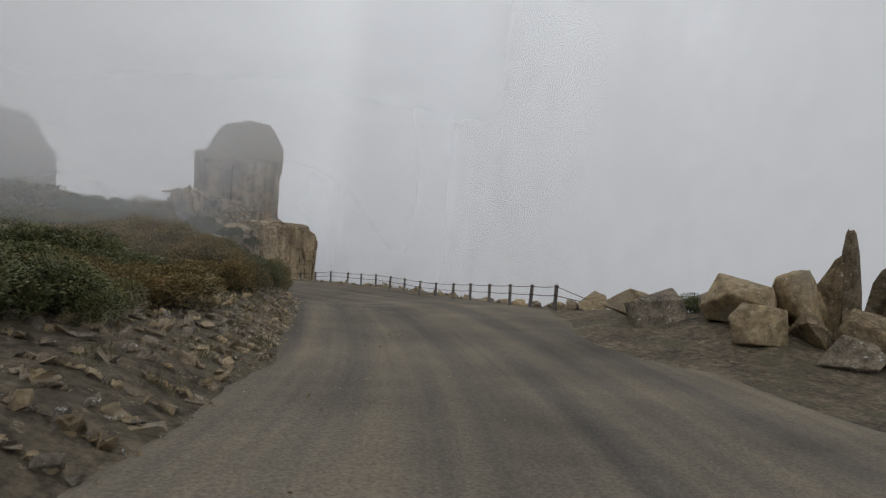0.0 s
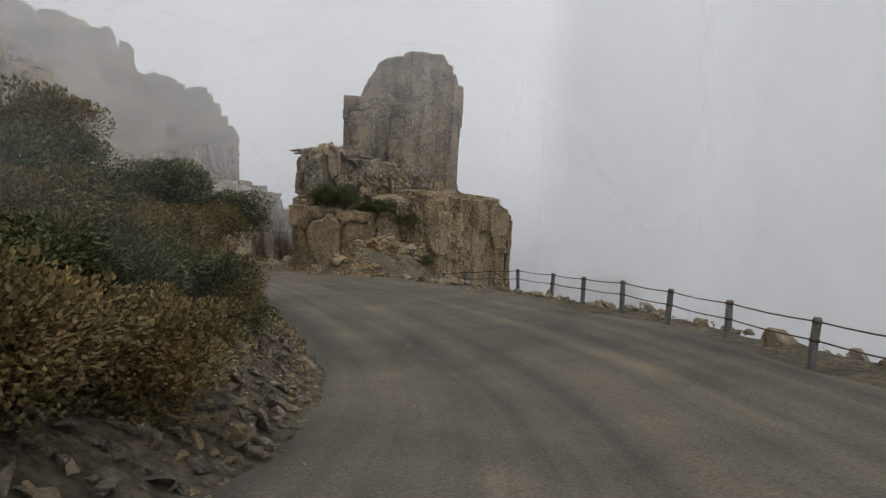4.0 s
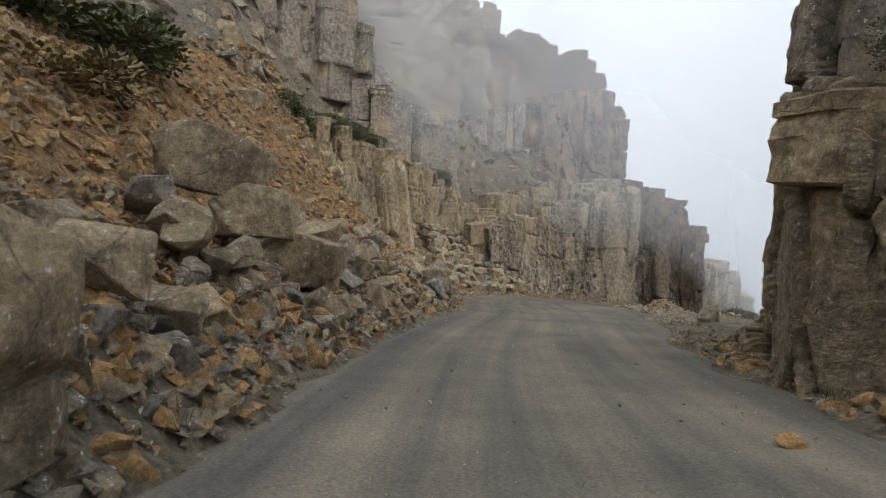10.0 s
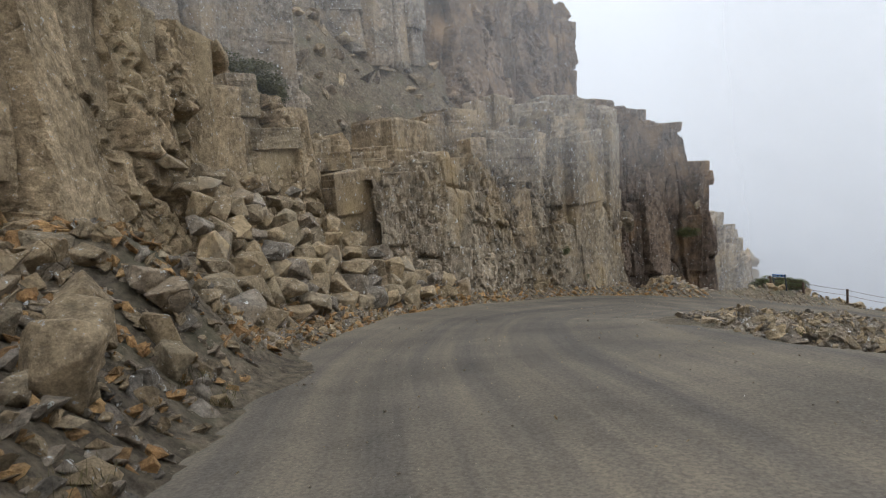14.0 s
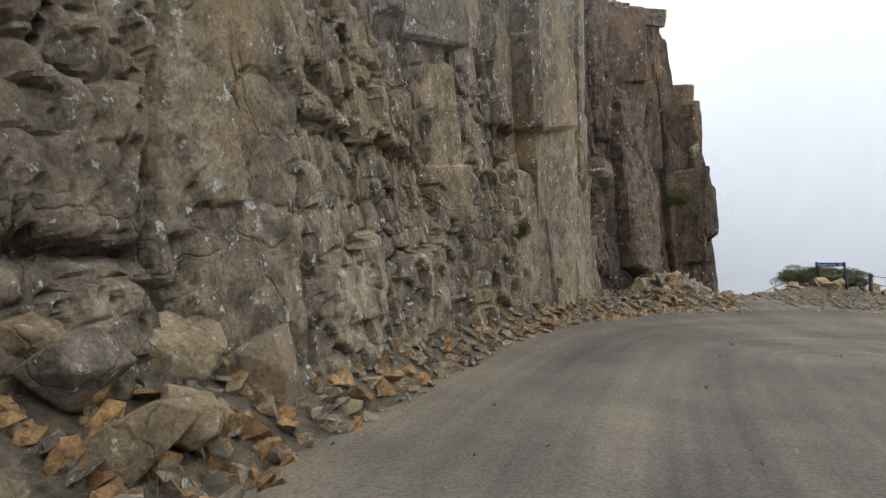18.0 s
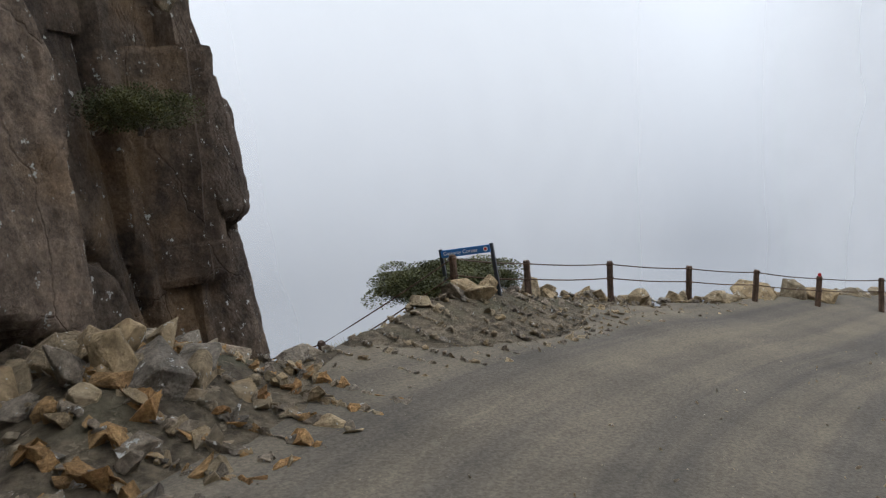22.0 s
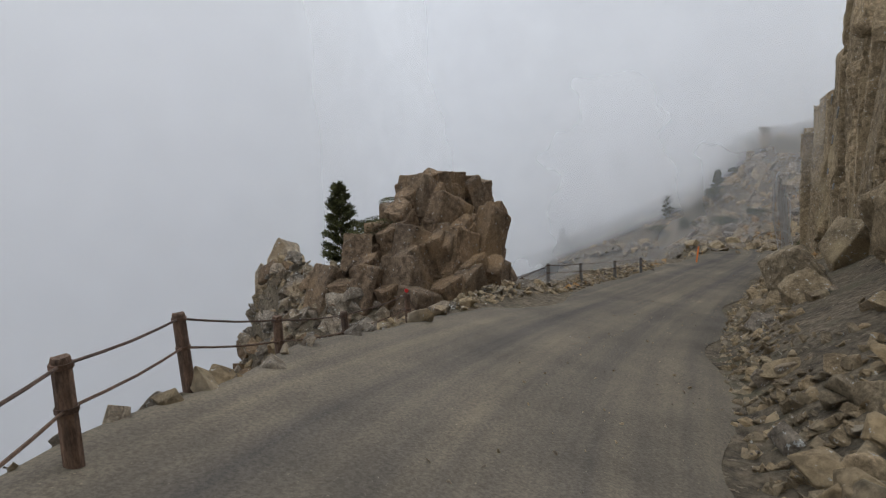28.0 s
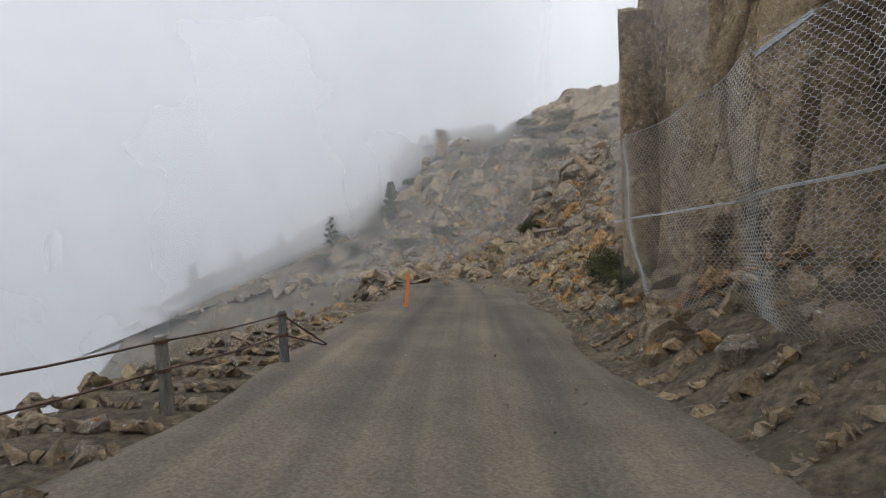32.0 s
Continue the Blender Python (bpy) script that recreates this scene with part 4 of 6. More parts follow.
mist((47, 29), (89, 74.5), 0, 40, .26, foot=2.5, ends=14, growth=.6, over_road=False)
mist((60, 20.5), (107, 61), 0, 50, .74, foot=2.5, ends=14, growth=.6, over_road=False)

# ---- plants ----


def foliage_mesh(seed, lobes, leaf, count, tall=.8, spread=1.0):
    """Many small bent leaves gathered in uneven lobes."""
    rnd = random.Random(seed)
    vs, fs = [], []
    centres = [(rnd.uniform(-.5, .5) * spread, rnd.uniform(-.5, .5) * spread, rnd.uniform(.25, 1) * tall * .62, rnd.uniform(.2, .36)) for _ in range(lobes)]
    for _ in range(count):
        cx, cy, cz, r = rnd.choice(centres)
        v = Vector((rnd.gauss(0, 1), rnd.gauss(0, 1), rnd.gauss(.25, 1))).normalized() * r * (1 - .55 * rnd.random() ** 2.2)
        c = Vector((cx, cy, cz)) + Vector((v.x, v.y, v.z * .8))
        if c.z < .02:
            continue
        d = (v.normalized() + Vector((rnd.uniform(-.8, .8), rnd.uniform(-.8, .8), rnd.uniform(-.3, .9)))).normalized()
        s = d.cross(Vector((rnd.uniform(-1, 1), rnd.uniform(-1, 1), 1))).normalized() * leaf * rnd.uniform(.25, .42)
        tip = d * leaf * rnd.uniform(.8, 1.5)
        k = len(vs)
        vs += [c - s * .4, c + tip * .5 - s, c + tip, c + tip * .5 + s]
        fs += [(k, k + 1, k + 2), (k, k + 2, k + 3)]
    me = bpy.data.meshes.new("leaves")
    me.from_pydata([tuple(v) for v in vs], [], fs)
    return me


def tube(bm, points, radii, sides=5):
    """A bent round rod through the points."""
    rings = []
    for i, p in enumerate(points):
        p = Vector(p)
        d = (Vector(points[min(i + 1, len(points) - 1)]) - Vector(points[max(i - 1, 0)])).normalized()
        u = d.orthogonal().normalized()
        w = d.cross(u)
        rings.append([bm.verts.new(p + (u * math.cos(2 * math.pi * k / sides) + w * math.sin(2 * math.pi * k / sides)) * radii[i]) for k in range(sides)])
    for lo, hi in zip(rings, rings[1:]):
        for k in range(sides):
            bm.faces.new((lo[k], lo[(k + 1) % sides], hi[(k + 1) % sides], hi[k]))
    bm.faces.new(list(reversed(rings[0])))
    bm.faces.new(rings[-1])


def branches_mesh(seed):
    rnd = random.Random(seed)
    bm = bmesh.new()
    for _ in range(9):
        a, r = rnd.uniform(0, 6.28), rnd.uniform(.15, .5)
        tip = (math.cos(a) * r, math.sin(a) * r, rnd.uniform(.25, .6))
        tube(bm, [(rnd.uniform(-.05, .05), rnd.uniform(-.05, .05), -.08), (tip[0] * .4, tip[1] * .4, tip[2] * .55), tip], (.022, .014, .005), 4)
    me = bpy.data.meshes.new("branches")
    bm.to_mesh(me)
    bm.free()
    me.materials.append(TWIG)
    return me


def shared(meshes, mat):
    for me in meshes:
        me.materials.append(mat)
    return meshes


BUSH_GREEN = shared([foliage_mesh(500 + i, 18, .034, 15000) for i in range(4)], LEAF_GREEN)
BUSH_RUST = shared([foliage_mesh(520 + i, 18, .032, 13000) for i in range(4)], LEAF_RUST)
BRANCHES = [branches_mesh(540 + i) for i in range(3)]


def bush(x, y, size, mat, rnd, label, z=None, tall=1.0):
    """size is the spread in metres."""
    z = float(relief(x, y)) if z is None else z
    thing = empty("shrub", (x, y, z - .05), label, "shrub", group="shrubs on the slope")
    thing.rotation_euler.z = rnd.uniform(0, 6.28)
    thing.scale = (size, size * rnd.uniform(.85, 1.15), size * tall * rnd.uniform(.85, 1.15))
    for name, me in (("stem", rnd.choice(BRANCHES)), ("leaves", rnd.choice(mat))):
        part_ = new(name, me)
        part_.parent = thing
    return thing


rnd = random.Random(5)
G_LABEL, R_LABEL = "dense dark green alpine shrub rooted among stones", "rusty olive heath shrub rooted in the stony bank"
for x0, x1, y0, y1, n, s0, s1 in ((-14.5, -8.4, -22, -6, 26, 1.2, 2.0), (-7.2, -4.7, -13, 1, 18, .8, 1.3), (-13, -6, -6, 6, 26, 1.1, 1.8), 
                                  ):
    for _ in range(n):
        rust = rnd.random() < .5
        bush(rnd.uniform(x0, x1), rnd.uniform(y0, y1), rnd.uniform(s0, s1), BUSH_RUST if rust else BUSH_GREEN, rnd, R_LABEL if rust else G_LABEL, tall=.65)
for _ in range(26):
    i = int(rnd.uniform(2.0, 4.2) * STEPS)
    p = LINE[i] + LEFTWARD[i] * rnd.uniform(4.2, 8.5)
    rust = rnd.random() < .5
    bush(float(p[0]), float(p[1]), rnd.uniform(.7, 1.5), BUSH_RUST if rust else BUSH_GREEN, rnd, R_LABEL if rust else G_LABEL, tall=.7)
for _ in range(74):
    k, d = rnd.uniform(3.6, 7.25), rnd.uniform(0, 1)
    i = int(k * STEPS)
    p = LINE[i] + LEFTWARD[i] * (3.6 + 5 * d ** 1.3)
    rust = rnd.random() < .5
    bush(float(p[0]), float(p[1]), rnd.uniform(1.0, 1.5) + d * .8, BUSH_RUST if rust else BUSH_GREEN, rnd, R_LABEL if rust else G_LABEL, tall=rnd.uniform(.75, 1.05))
for x, y, z, s, mat, lab, tall in ((-5.3, 10.8, .4, 2.3, BUSH_GREEN, "large dark green shrub on top of the outcrop", .9), (-5.0, 8.4, .2, 1.9, BUSH_RUST, "rusty heath shrub overhanging the outcrop", .9),
                             (-6.8, 9.2, 1.0, 2.6, BUSH_GREEN, "large dark green shrub on top of the outcrop", .9), (-6.4, 6.2, .2, 2.2, BUSH_RUST, "rusty heath shrub overhanging the outcrop", .8), (-3.9, 6.4, -1.3, 1.1, BUSH_RUST, "low brown heath shrub at the foot of the outcrop", .7), (-7.6, 12.6, 1.2, 2.2, BUSH_GREEN, "dark green shrub behind the outcrop", .9),
                             (-12.0, 21.2, None, 1.5, BUSH_GREEN, "dark green shrub on the orange scree", .85), (-13.4, 23.0, None, 1.4, BUSH_GREEN, "dark green shrub on the orange scree", .9), (-17.2, 26.4, None, 1.7, BUSH_GREEN, "dark green shrub on the scree crest", .9),
                             (-2.2, 33.5, -.5, 2.4, BUSH_GREEN, "dark green shrub growing on the pillar ledge", .9), (.4, 33.2, -1.1, 2.0, BUSH_GREEN, "dark green shrub growing on the pillar ledge", .9), (-3.4, 33.6, -.2, 1.4, BUSH_GREEN, "dark green shrub growing on the pillar ledge", 1), (2.6, 33.4, -1.6, 1.4, BUSH_GREEN, "dark green shrub beside white lichened boulders", .8),
                             (3.4, 29.4, None, 1.2, BUSH_GREEN, "low green shrub at the pillar foot", .7), (-8.2, 87.9, -14.3, 1.4, BUSH_GREEN, "spreading dark green shrub behind the blue sign", .62), (-7.8, 88.1, -14.3, 1.35, BUSH_GREEN, "spreading dark green shrub behind the blue sign", .62),
                             (-11.3, 88.8, None, 1.3, BUSH_GREEN, "small dark shrub at the cliff corner", .7), (-19.8, 77.9, -10.3, .5, BUSH_GREEN, "small dark shrub growing in a rock crack", 1.2), (-19.0, 79.5, -12.1, .5, BUSH_GREEN, "small dark shrub growing in a rock crack", 1.1), (-13.2, 87.7, -10.7, 1.0, BUSH_GREEN, "grey-green shrub on a rock ledge", .8), (-21.5, 76, -10.8, .6, BUSH_GREEN, "small dark shrub growing in a rock crack", 1),
                             (33.52, 79.82, -19.16, 1.82, BUSH_GREEN, "dark shrub on top of the outcrop", .6), (34.92, 78.42, -18.18, 1.54, BUSH_GREEN, "dark shrub on top of the outcrop", .5), (18.54, 88.36, None, 1.4, BUSH_GREEN, "low shrub on the outer slope", .8), (6.3, -16.6, None, 1.1, BUSH_RUST, "heath shrub among verge boulders", .7), (6.2, -21.6, None, 1.5, BUSH_RUST, "heath shrub among verge boulders", .8), (6.4, -23.4, None, 1.8, BUSH_GREEN, "dark heath shrub behind verge boulders", .8), (6.8, -27.5, None, 2.0, BUSH_RUST, "dark heath shrub behind verge boulders", .9),
                             (5.4, -24.2, None, 1.5, BUSH_GREEN, "dark heath shrub behind verge boulders", .7), (6.2, -25.2, None, 1.7, BUSH_RUST, "rusty heath shrub behind verge boulders", .8), (4.9, -23.0, None, 1.2, BUSH_GREEN, "dark heath shrub behind verge boulders", .6), (38.56, 55.18, None, 1.26, BUSH_GREEN, "small green shrub at the foot of the cutting", 1), (36.88, 57.42, None, 0.98, BUSH_GREEN, "small green shrub at the foot of the cutting", 1)):
    bush(x, y, s, mat, rnd, lab, z, tall)


FAR_LEAVES = [foliage_mesh(560 + i, 12, .085, 1300) for i in range(4)]


def heath(label, places, seed):
    """Shrubs far from the road, joined."""
    r = random.Random(seed)
    for mat in (LEAF_GREEN, LEAF_RUST):
        vs, fs, n = [], [], 0
        for x, y, z, size in places:
            if (r.random() < .6) != (mat is LEAF_GREEN):
                continue
            me = r.choice(FAR_LEAVES)
            co = np.array([v.co for v in me.vertices])
            turn = np.array(Euler((0, 0, r.uniform(0, 6.28))).to_matrix())
            vs.append((co * (size, size, size * .75)) @ turn.T + (x, y, z - .2 * size))
            fs += [tuple(i + n for i in p.vertices) for p in me.polygons]
            n += len(co)
        me = bpy.data.meshes.new("heath")
        me.from_pydata(np.vstack(vs).tolist(), [], fs)
        tagged(obj("heath", me, mat), label, "shrubs", kind="stuff")


places = []
for (x, y, lo, hi), heading in polyline(SLOPE, lambda: rnd.uniform(.3, .6)):
    b_ = rnd.uniform(.5, 12)
    places.append((x - math.sin(heading) * b_, y + math.cos(heading) * b_, min(lo + b_ / .75, hi) + .1, rnd.uniform(1.0, 2.6)))
for x0, x1, y0, y1, n in ((-22, -13, -22, 12, 40), (-25, -18, 14, 34, 22)):
    for _ in range(n):
        x, y = rnd.uniform(x0, x1), rnd.uniform(y0, y1)
        places.append((x, y, float(relief(x, y)), rnd.uniform(1.4, 2.8)))
heath("olive and dark green heath shrubs scattered on the mountainside", places, 8)
for _ in range(16):
    y = rnd.uniform(41, 64)
    bush(np.interp(y, [40, 51, 66], [-24.4, -27.4, -28.4]) + rnd.uniform(-1, .6), y, rnd.uniform(1.2, 2.4), BUSH_GREEN, rnd, "dark green shrub on top of the rock face", float(np.interp(y, [40, 51, 58, 66], [.2, .2, -1.2, -3.2])) + rnd.uniform(-.2, .4), .7)


def conifer(x, y, z, height, label):
    thing = empty("conifer", (x, y, z), label, "tree")
    bm = bmesh.new()
    tube(bm, [(0, 0, -.3), (.03, 0, height * .4), (-.02, .03, height * .8), (0, 0, height)], (.09, .065, .03, .008), 7)
    r = random.Random(int(x * 10))
    tiers = []
    for k in range(34):
        f = .12 + .86 * k / 33
        a = k * 2.4
        reach = height * .27 * (1 - f) ** .7 * r.uniform(.7, 1.15) + .06
        tip = Vector((math.cos(a) * reach, math.sin(a) * reach, height * f + reach * r.uniform(.1, .45)))
        tube(bm, [(0, 0, height * f), tuple(tip)], (.02, .005), 4)
        tiers.append((Vector((0, 0, height * f)), tip))
    obj("trunk", bm, TWIG, thing)
    vs, fs = [], []
    for a, b in tiers:
        for _ in range(330):
            c = a.lerp(b, r.uniform(.25, 1.05)) + Vector((r.gauss(0, .07), r.gauss(0, .07), r.gauss(.02, .07)))
            d = ((b - a).normalized() + Vector((r.uniform(-.7, .7), r.uniform(-.7, .7), r.uniform(-.2, 1)))).normalized() * r.uniform(.08, .16)
            s = d.cross(Vector((r.uniform(-1, 1), r.uniform(-1, 1), .5))).normalized() * .03
            k = len(vs)
            vs += [c - s, c + s, c + d]
            fs.append((k, k + 1, k + 2))
    me = bpy.data.meshes.new("crown")
    me.from_pydata([tuple(v) for v in vs], [], fs)
    obj("crown", me, LEAF_GREEN, thing)
    return thing


conifer(35.06, 81.36, -20.7, 3.689, "upright dark green conifer beside the corner outcrop")
for x, y, z, h in ((80.14, 37.54, -25.9, 3.584), (85.04, 40.34, -27.86, 3.808), (74.54, 34.46, -22.26, 2.912), (89.94, 42.86, -29.26, 3.584), (94.84, 45.66, -31.22, 4.032)):
    conifer(x, y, z, h, "small dark conifer on the misty slope")
for x, y, h in ((29.74, 90.46, 3.08), (25.54, 88.36, 2.24)):
    conifer(x, y, float(relief(x, y)) - .1, h, "small dark conifer on the misty slope")
for _ in range(18):
    x, y = rnd.uniform(52, 80), rnd.uniform(28, 42)
    bush(x, y, rnd.uniform(1.2, 2.2), BUSH_GREEN, rnd, "dark heath shrub on the misty far slope", float(relief(x, y)) + .1, .7)
for x, y, size in ((-8.1, 88.5, 1.3), (-7.6, 88.2, 1.3), (-7.1, 88.4, 1.3), (-6.7, 88.0, 1.1), (-8.0, 88.0, 1.2), (-7.3, 87.9, 1.0)):
    bush(x, y, size, BUSH_GREEN, rnd, "dense dark green shrub behind the blue sign", -14.3, .66)
bush(38.0, 82.9, 1.5, BUSH_GREEN, rnd, "dark shrub at the pinnacle foot", -21.4, .7)
places = []
for (x, y, lo, hi), heading in polyline(FAR_SLOPE, lambda: rnd.uniform(.18, .4)):
    b_ = rnd.uniform(.5, 10)
    places.append((x + math.sin(heading) * b_, y - math.cos(heading) * b_, min(lo + b_ / .8, hi - .4) - .2, rnd.uniform(.8, 2.0)))
heath("dark green shrubs on the misty hillside", places, 9)

GRASS = material("pale_green_grass", [(.3, (.09, .085, .035)), (.7, (.27, .23, .11)), (.5, (.17, .155, .07))], 2, rough=.7, bump=.1, vary=.3)


def grass_mesh(spots, seed):
    r = random.Random(seed)
    vs, fs = [], []
    levels = relief(np.array([p[0] for p in spots]), np.array([p[1] for p in spots])).tolist()
    for (x, y, size), z in zip(spots, levels):
        for _ in range(int(70 * size)):
            a, q = r.uniform(0, 6.28), r.random() ** .5 * size * .5
            px, py = x + math.cos(a) * q, y + math.sin(a) * q
            h, lean = r.uniform(.06, .16), r.uniform(-.08, .08)
            k = len(vs)
            vs += [(px - .006, py, z - .03), (px + .006, py, z - .03), (px + lean, py + r.uniform(-.08, .08), z + h)]
            fs.append((k, k + 1, k + 2))
    me = bpy.data.meshes.new("grass")
    me.from_pydata(vs, [], fs)
    return me


spots = []
for _ in range(260):
    k = rnd.randrange(len(LINE))
    s_ = k / STEPS
    l_, r_ = np.interp(s_, EDGES[:, 0], EDGES[:, 1]), np.interp(s_, EDGES[:, 0], EDGES[:, 3])
    d = (l_ + rnd.uniform(.0, 1.6)) if rnd.random() < .55 else -(r_ + rnd.uniform(-.3, 1.2))
    p = LINE[k] + LEFTWARD[k] * d
    spots.append((p[0], p[1], rnd.uniform(.3, .9)))
tagged(obj("grass", grass_mesh(spots, 3), GRASS), "sparse tufts of yellow-green grass along the verge", "grass", kind="stuff")

# ---- boulders and rubble ----


def boulder(x, y, size, mat, rnd, label, z=None, sink=.25, group="boulders beside the road", name="boulder"):
    """size is (long, wide, high)."""
    z = float(relief(x, y)) if z is None else z
    ob = place(rnd.choice(BOULDERS[mat.name]), name, (x, y, z + size[2] * (.5 - sink)), size, (rnd.uniform(-.35, .35), rnd.uniform(-.35, .35), rnd.uniform(0, 6.28)))
    return tagged(ob, label, "boulder", group)


def along(k, d):
    """Plan place at station k, d metres left of the line."""
    i = min(int(round(k * STEPS)), len(LINE) - 1)
    p = LINE[i] + LEFTWARD[i] * d
    return float(p[0]), float(p[1])


rnd = random.Random(9)
B_LABEL, Y_LABEL = "angular grey-brown boulder piled beside the road", "angular ochre boulder piled beside the road"
# the stacked row against the cutting
for k0, k1, n, d0, d1, s0, s1 in ((9.2, 12.2, 46, 2.9, 4.6, .6, 1.25), (12.2, 14.0, 34, 3.0, 5.6, .5, 1.1), (14.0, 15.9, 40, 3.3, 5.2, .6, 1.3), (7.3, 9.2, 14, 2.9, 4.2, .5, 1.2)):
    for _ in range(n):
        x, y = along(rnd.uniform(k0, k1), rnd.uniform(d0, d1))
        s = rnd.uniform(s0, s1) * rnd.uniform(.75, 1)
        m = ROCK_GREY if rnd.random() < .25 else ROCK_BROWN
        boulder(x, y, (s * rnd.uniform(.9, 1.3), s, s * rnd.uniform(.7, 1)), m, rnd, B_LABEL if m is ROCK_GREY else Y_LABEL)
# broken blocks closing the foot where the lower cutting begins
for x, y, z, size in ((16.0, 73.6, -18.6, (3.0, 2.4, 2.6)), (17.3, 72.3, -18.8, (3.2, 2.6, 3.4)), (15.0, 74.9, -18.4, (2.0, 1.7, 1.6)), (18.5, 71.3, -19.2, (2.6, 2.2, 3.0))):
    boulder(x, y, size, ROCK_BROWN, rnd, "large broken brown block at the cutting foot", z, .1)
for x, y, z, size in ((36.3, 73.9, -24.9, (1.6, 1.4, 4.2)), (37.2, 73.1, -25.1, (1.2, 1.1, 4.0)), (35.3, 74.9, -24.8, (1.3, 1.2, 4.0))):
    boulder(x, y, size, ROCK_RUST, rnd, "large rusty brown boulder at the outcrop foot", z, .1)
# upper courses of the stacks
for k0, k1, n, d0, d1, up in ((10.2, 12, 16, 3.6, 5, .7),):
    for _ in range(n):
        x, y = along(rnd.uniform(k0, k1), rnd.uniform(d0, d1))
        s = rnd.uniform(.7, 1.2)
        boulder(x, y, (s * 1.2, s, s * .8), rnd.choice((ROCK_GREY, ROCK_BROWN)), rnd, "angular boulder stacked on others against the cutting", float(relief(x, y)) + up * .45, .1)
# the dry stack below the gully, five courses at its tallest
for course in range(8):
    k = 14.05 + .04 * course
    while k < 15.66 - .1 * course:
        w = rnd.uniform(.75, 1.25) * (1 - .05 * course)
        x, y = along(k, 3.35 + .3 * course + rnd.uniform(-.12, .12))
        foot = float(relief(*along(k, 3.2)))
        m = rnd.choice((ROCK_GREY, ROCK_BROWN, ROCK_BROWN, OCHRE))
        ob = place(rnd.choice(BOULDERS[m.name]), "boulder", (x, y, foot + .3 + .5 * course), (w * 1.12, w * .95, w * .8), (rnd.uniform(-.25, .25), rnd.uniform(-.25, .25), rnd.uniform(0, 6.28)))
        tagged(ob, "angular boulder in the dry stack below the gully" if course else "large angular boulder at the foot of the dry stack", "boulder", "stacked boulders")
        k += w * .95 / 7.6
# single large stones
for x, y, s, m, lab in ((-17.4, 43.6, (1.9, 1.1, 1.7), ROCK_BROWN, "tall brown boulder at the road edge"), (-18.4, 45.3, (.9, .8, 1.2), ROCK_BROWN, "upright brown boulder at the road edge"),
                        (-7.4, 46.3, (1.5, 1, 1), ROCK_BROWN, "squat brown boulder on the outer verge"), (-6.2, 49.5, (1.0, .7, .6), ROCK_BROWN, "small brown boulder on the outer verge"), (-4.2, 6.2, (1.3, .9, 1.3), ROCK_BROWN, "brown boulder below the outcrop"), (-3.6, 8.0, (.9, .7, .7), ROCK_BROWN, "brown boulder below the outcrop"),
                        (2.4, 29.6, (1.5, 1.2, 1.1), ROCK_GREY, "white-lichened boulder at the pillar foot"), (1.4, 30.2, (.8, .8, .7), ROCK_GREY, "grey boulder at the pillar foot"), (4.5, 29.9, (1.0, .8, .6), ROCK_GREY, "white-lichened boulder at the pillar foot"), (-3.4, 27.6, (1.3, 1, .9), ROCK_BROWN, "brown block at the pillar foot"), (-2, 28.3, (1.1, .9, .9), ROCK_BROWN, "brown block at the pillar foot"),
                        (4.9, -18.9, (1.9, 1.1, .9), OCHRE, "flat ochre boulder at the fence end"), (5.4, -20.3, (1.3, 1.1, 1.1), ROCK_GREY, "blue-grey boulder at the fence end"), (4.0, -24.6, (1.5, 1.3, 1.2), OCHRE, "ochre boulder on the outer verge"), (3.2, -26.2, (1.1, .9, .9), OCHRE, "ochre boulder on the outer verge"), (5.0, -26.0, (1.8, 1.3, 1.4), OCHRE, "large pale ochre boulder on the outer verge"), (3.9, -27.9, (1.4, 1.1, 1.3), ROCK_BROWN, "brown boulder on the outer verge"),
                        (-9.9, -24.4, (1.0, .7, .6), ROCK_GREY, "grey boulder on the bank"), (-9.0, -22.6, (1.2, .8, .6), ROCK_GREY, "grey boulder on the bank"), (-8.1, -20.4, (1.5, .9, .6), ROCK_BROWN, "flat brown boulder on the bank"), (-7.4, -18.2, (1.2, .8, .5), ROCK_BROWN, "flat brown boulder on the bank"), (-8.4, -17.4, (1.4, .9, .6), ROCK_GREY, "grey boulder on the bank"), (-10.6, -26, (.9, .7, .6), ROCK_GREY, "grey boulder on the bank"),
                        (27.64, 66.66, (1.54, 1.26, 1.61), SCREE, "large orange boulder at the foot of the cutting"), (26.24, 67.5, (1.68, 1.26, 1.12), ROCK_GREY, "blue-grey boulder at the foot of the cutting"), (24.56, 69.04, (1.96, 1.54, 1.82), ROCK_BROWN, "brown boulder at the foot of the cutting"), (22.32, 70.86, (1.4, 1.26, 0.98), ROCK_BROWN, "brown boulder at the foot of the cutting"), (25.68, 66.1, (2.1, 1.68, 2.24), ROCK_BROWN, "brown boulder leaning on the cutting"),
                        (37.86, 73.24, (1.82, 1.4, 1.4), ROCK_BROWN, "low brown boulder beside the outcrop"), (-12.5, 88.1, (.5, .4, 1.0), ROCK_CLIFF, "pointed stone horn on the cliff shoulder")):
    z = -8.8 if "horn" in lab else None
    boulder(x, y, s, m, rnd, lab, z)
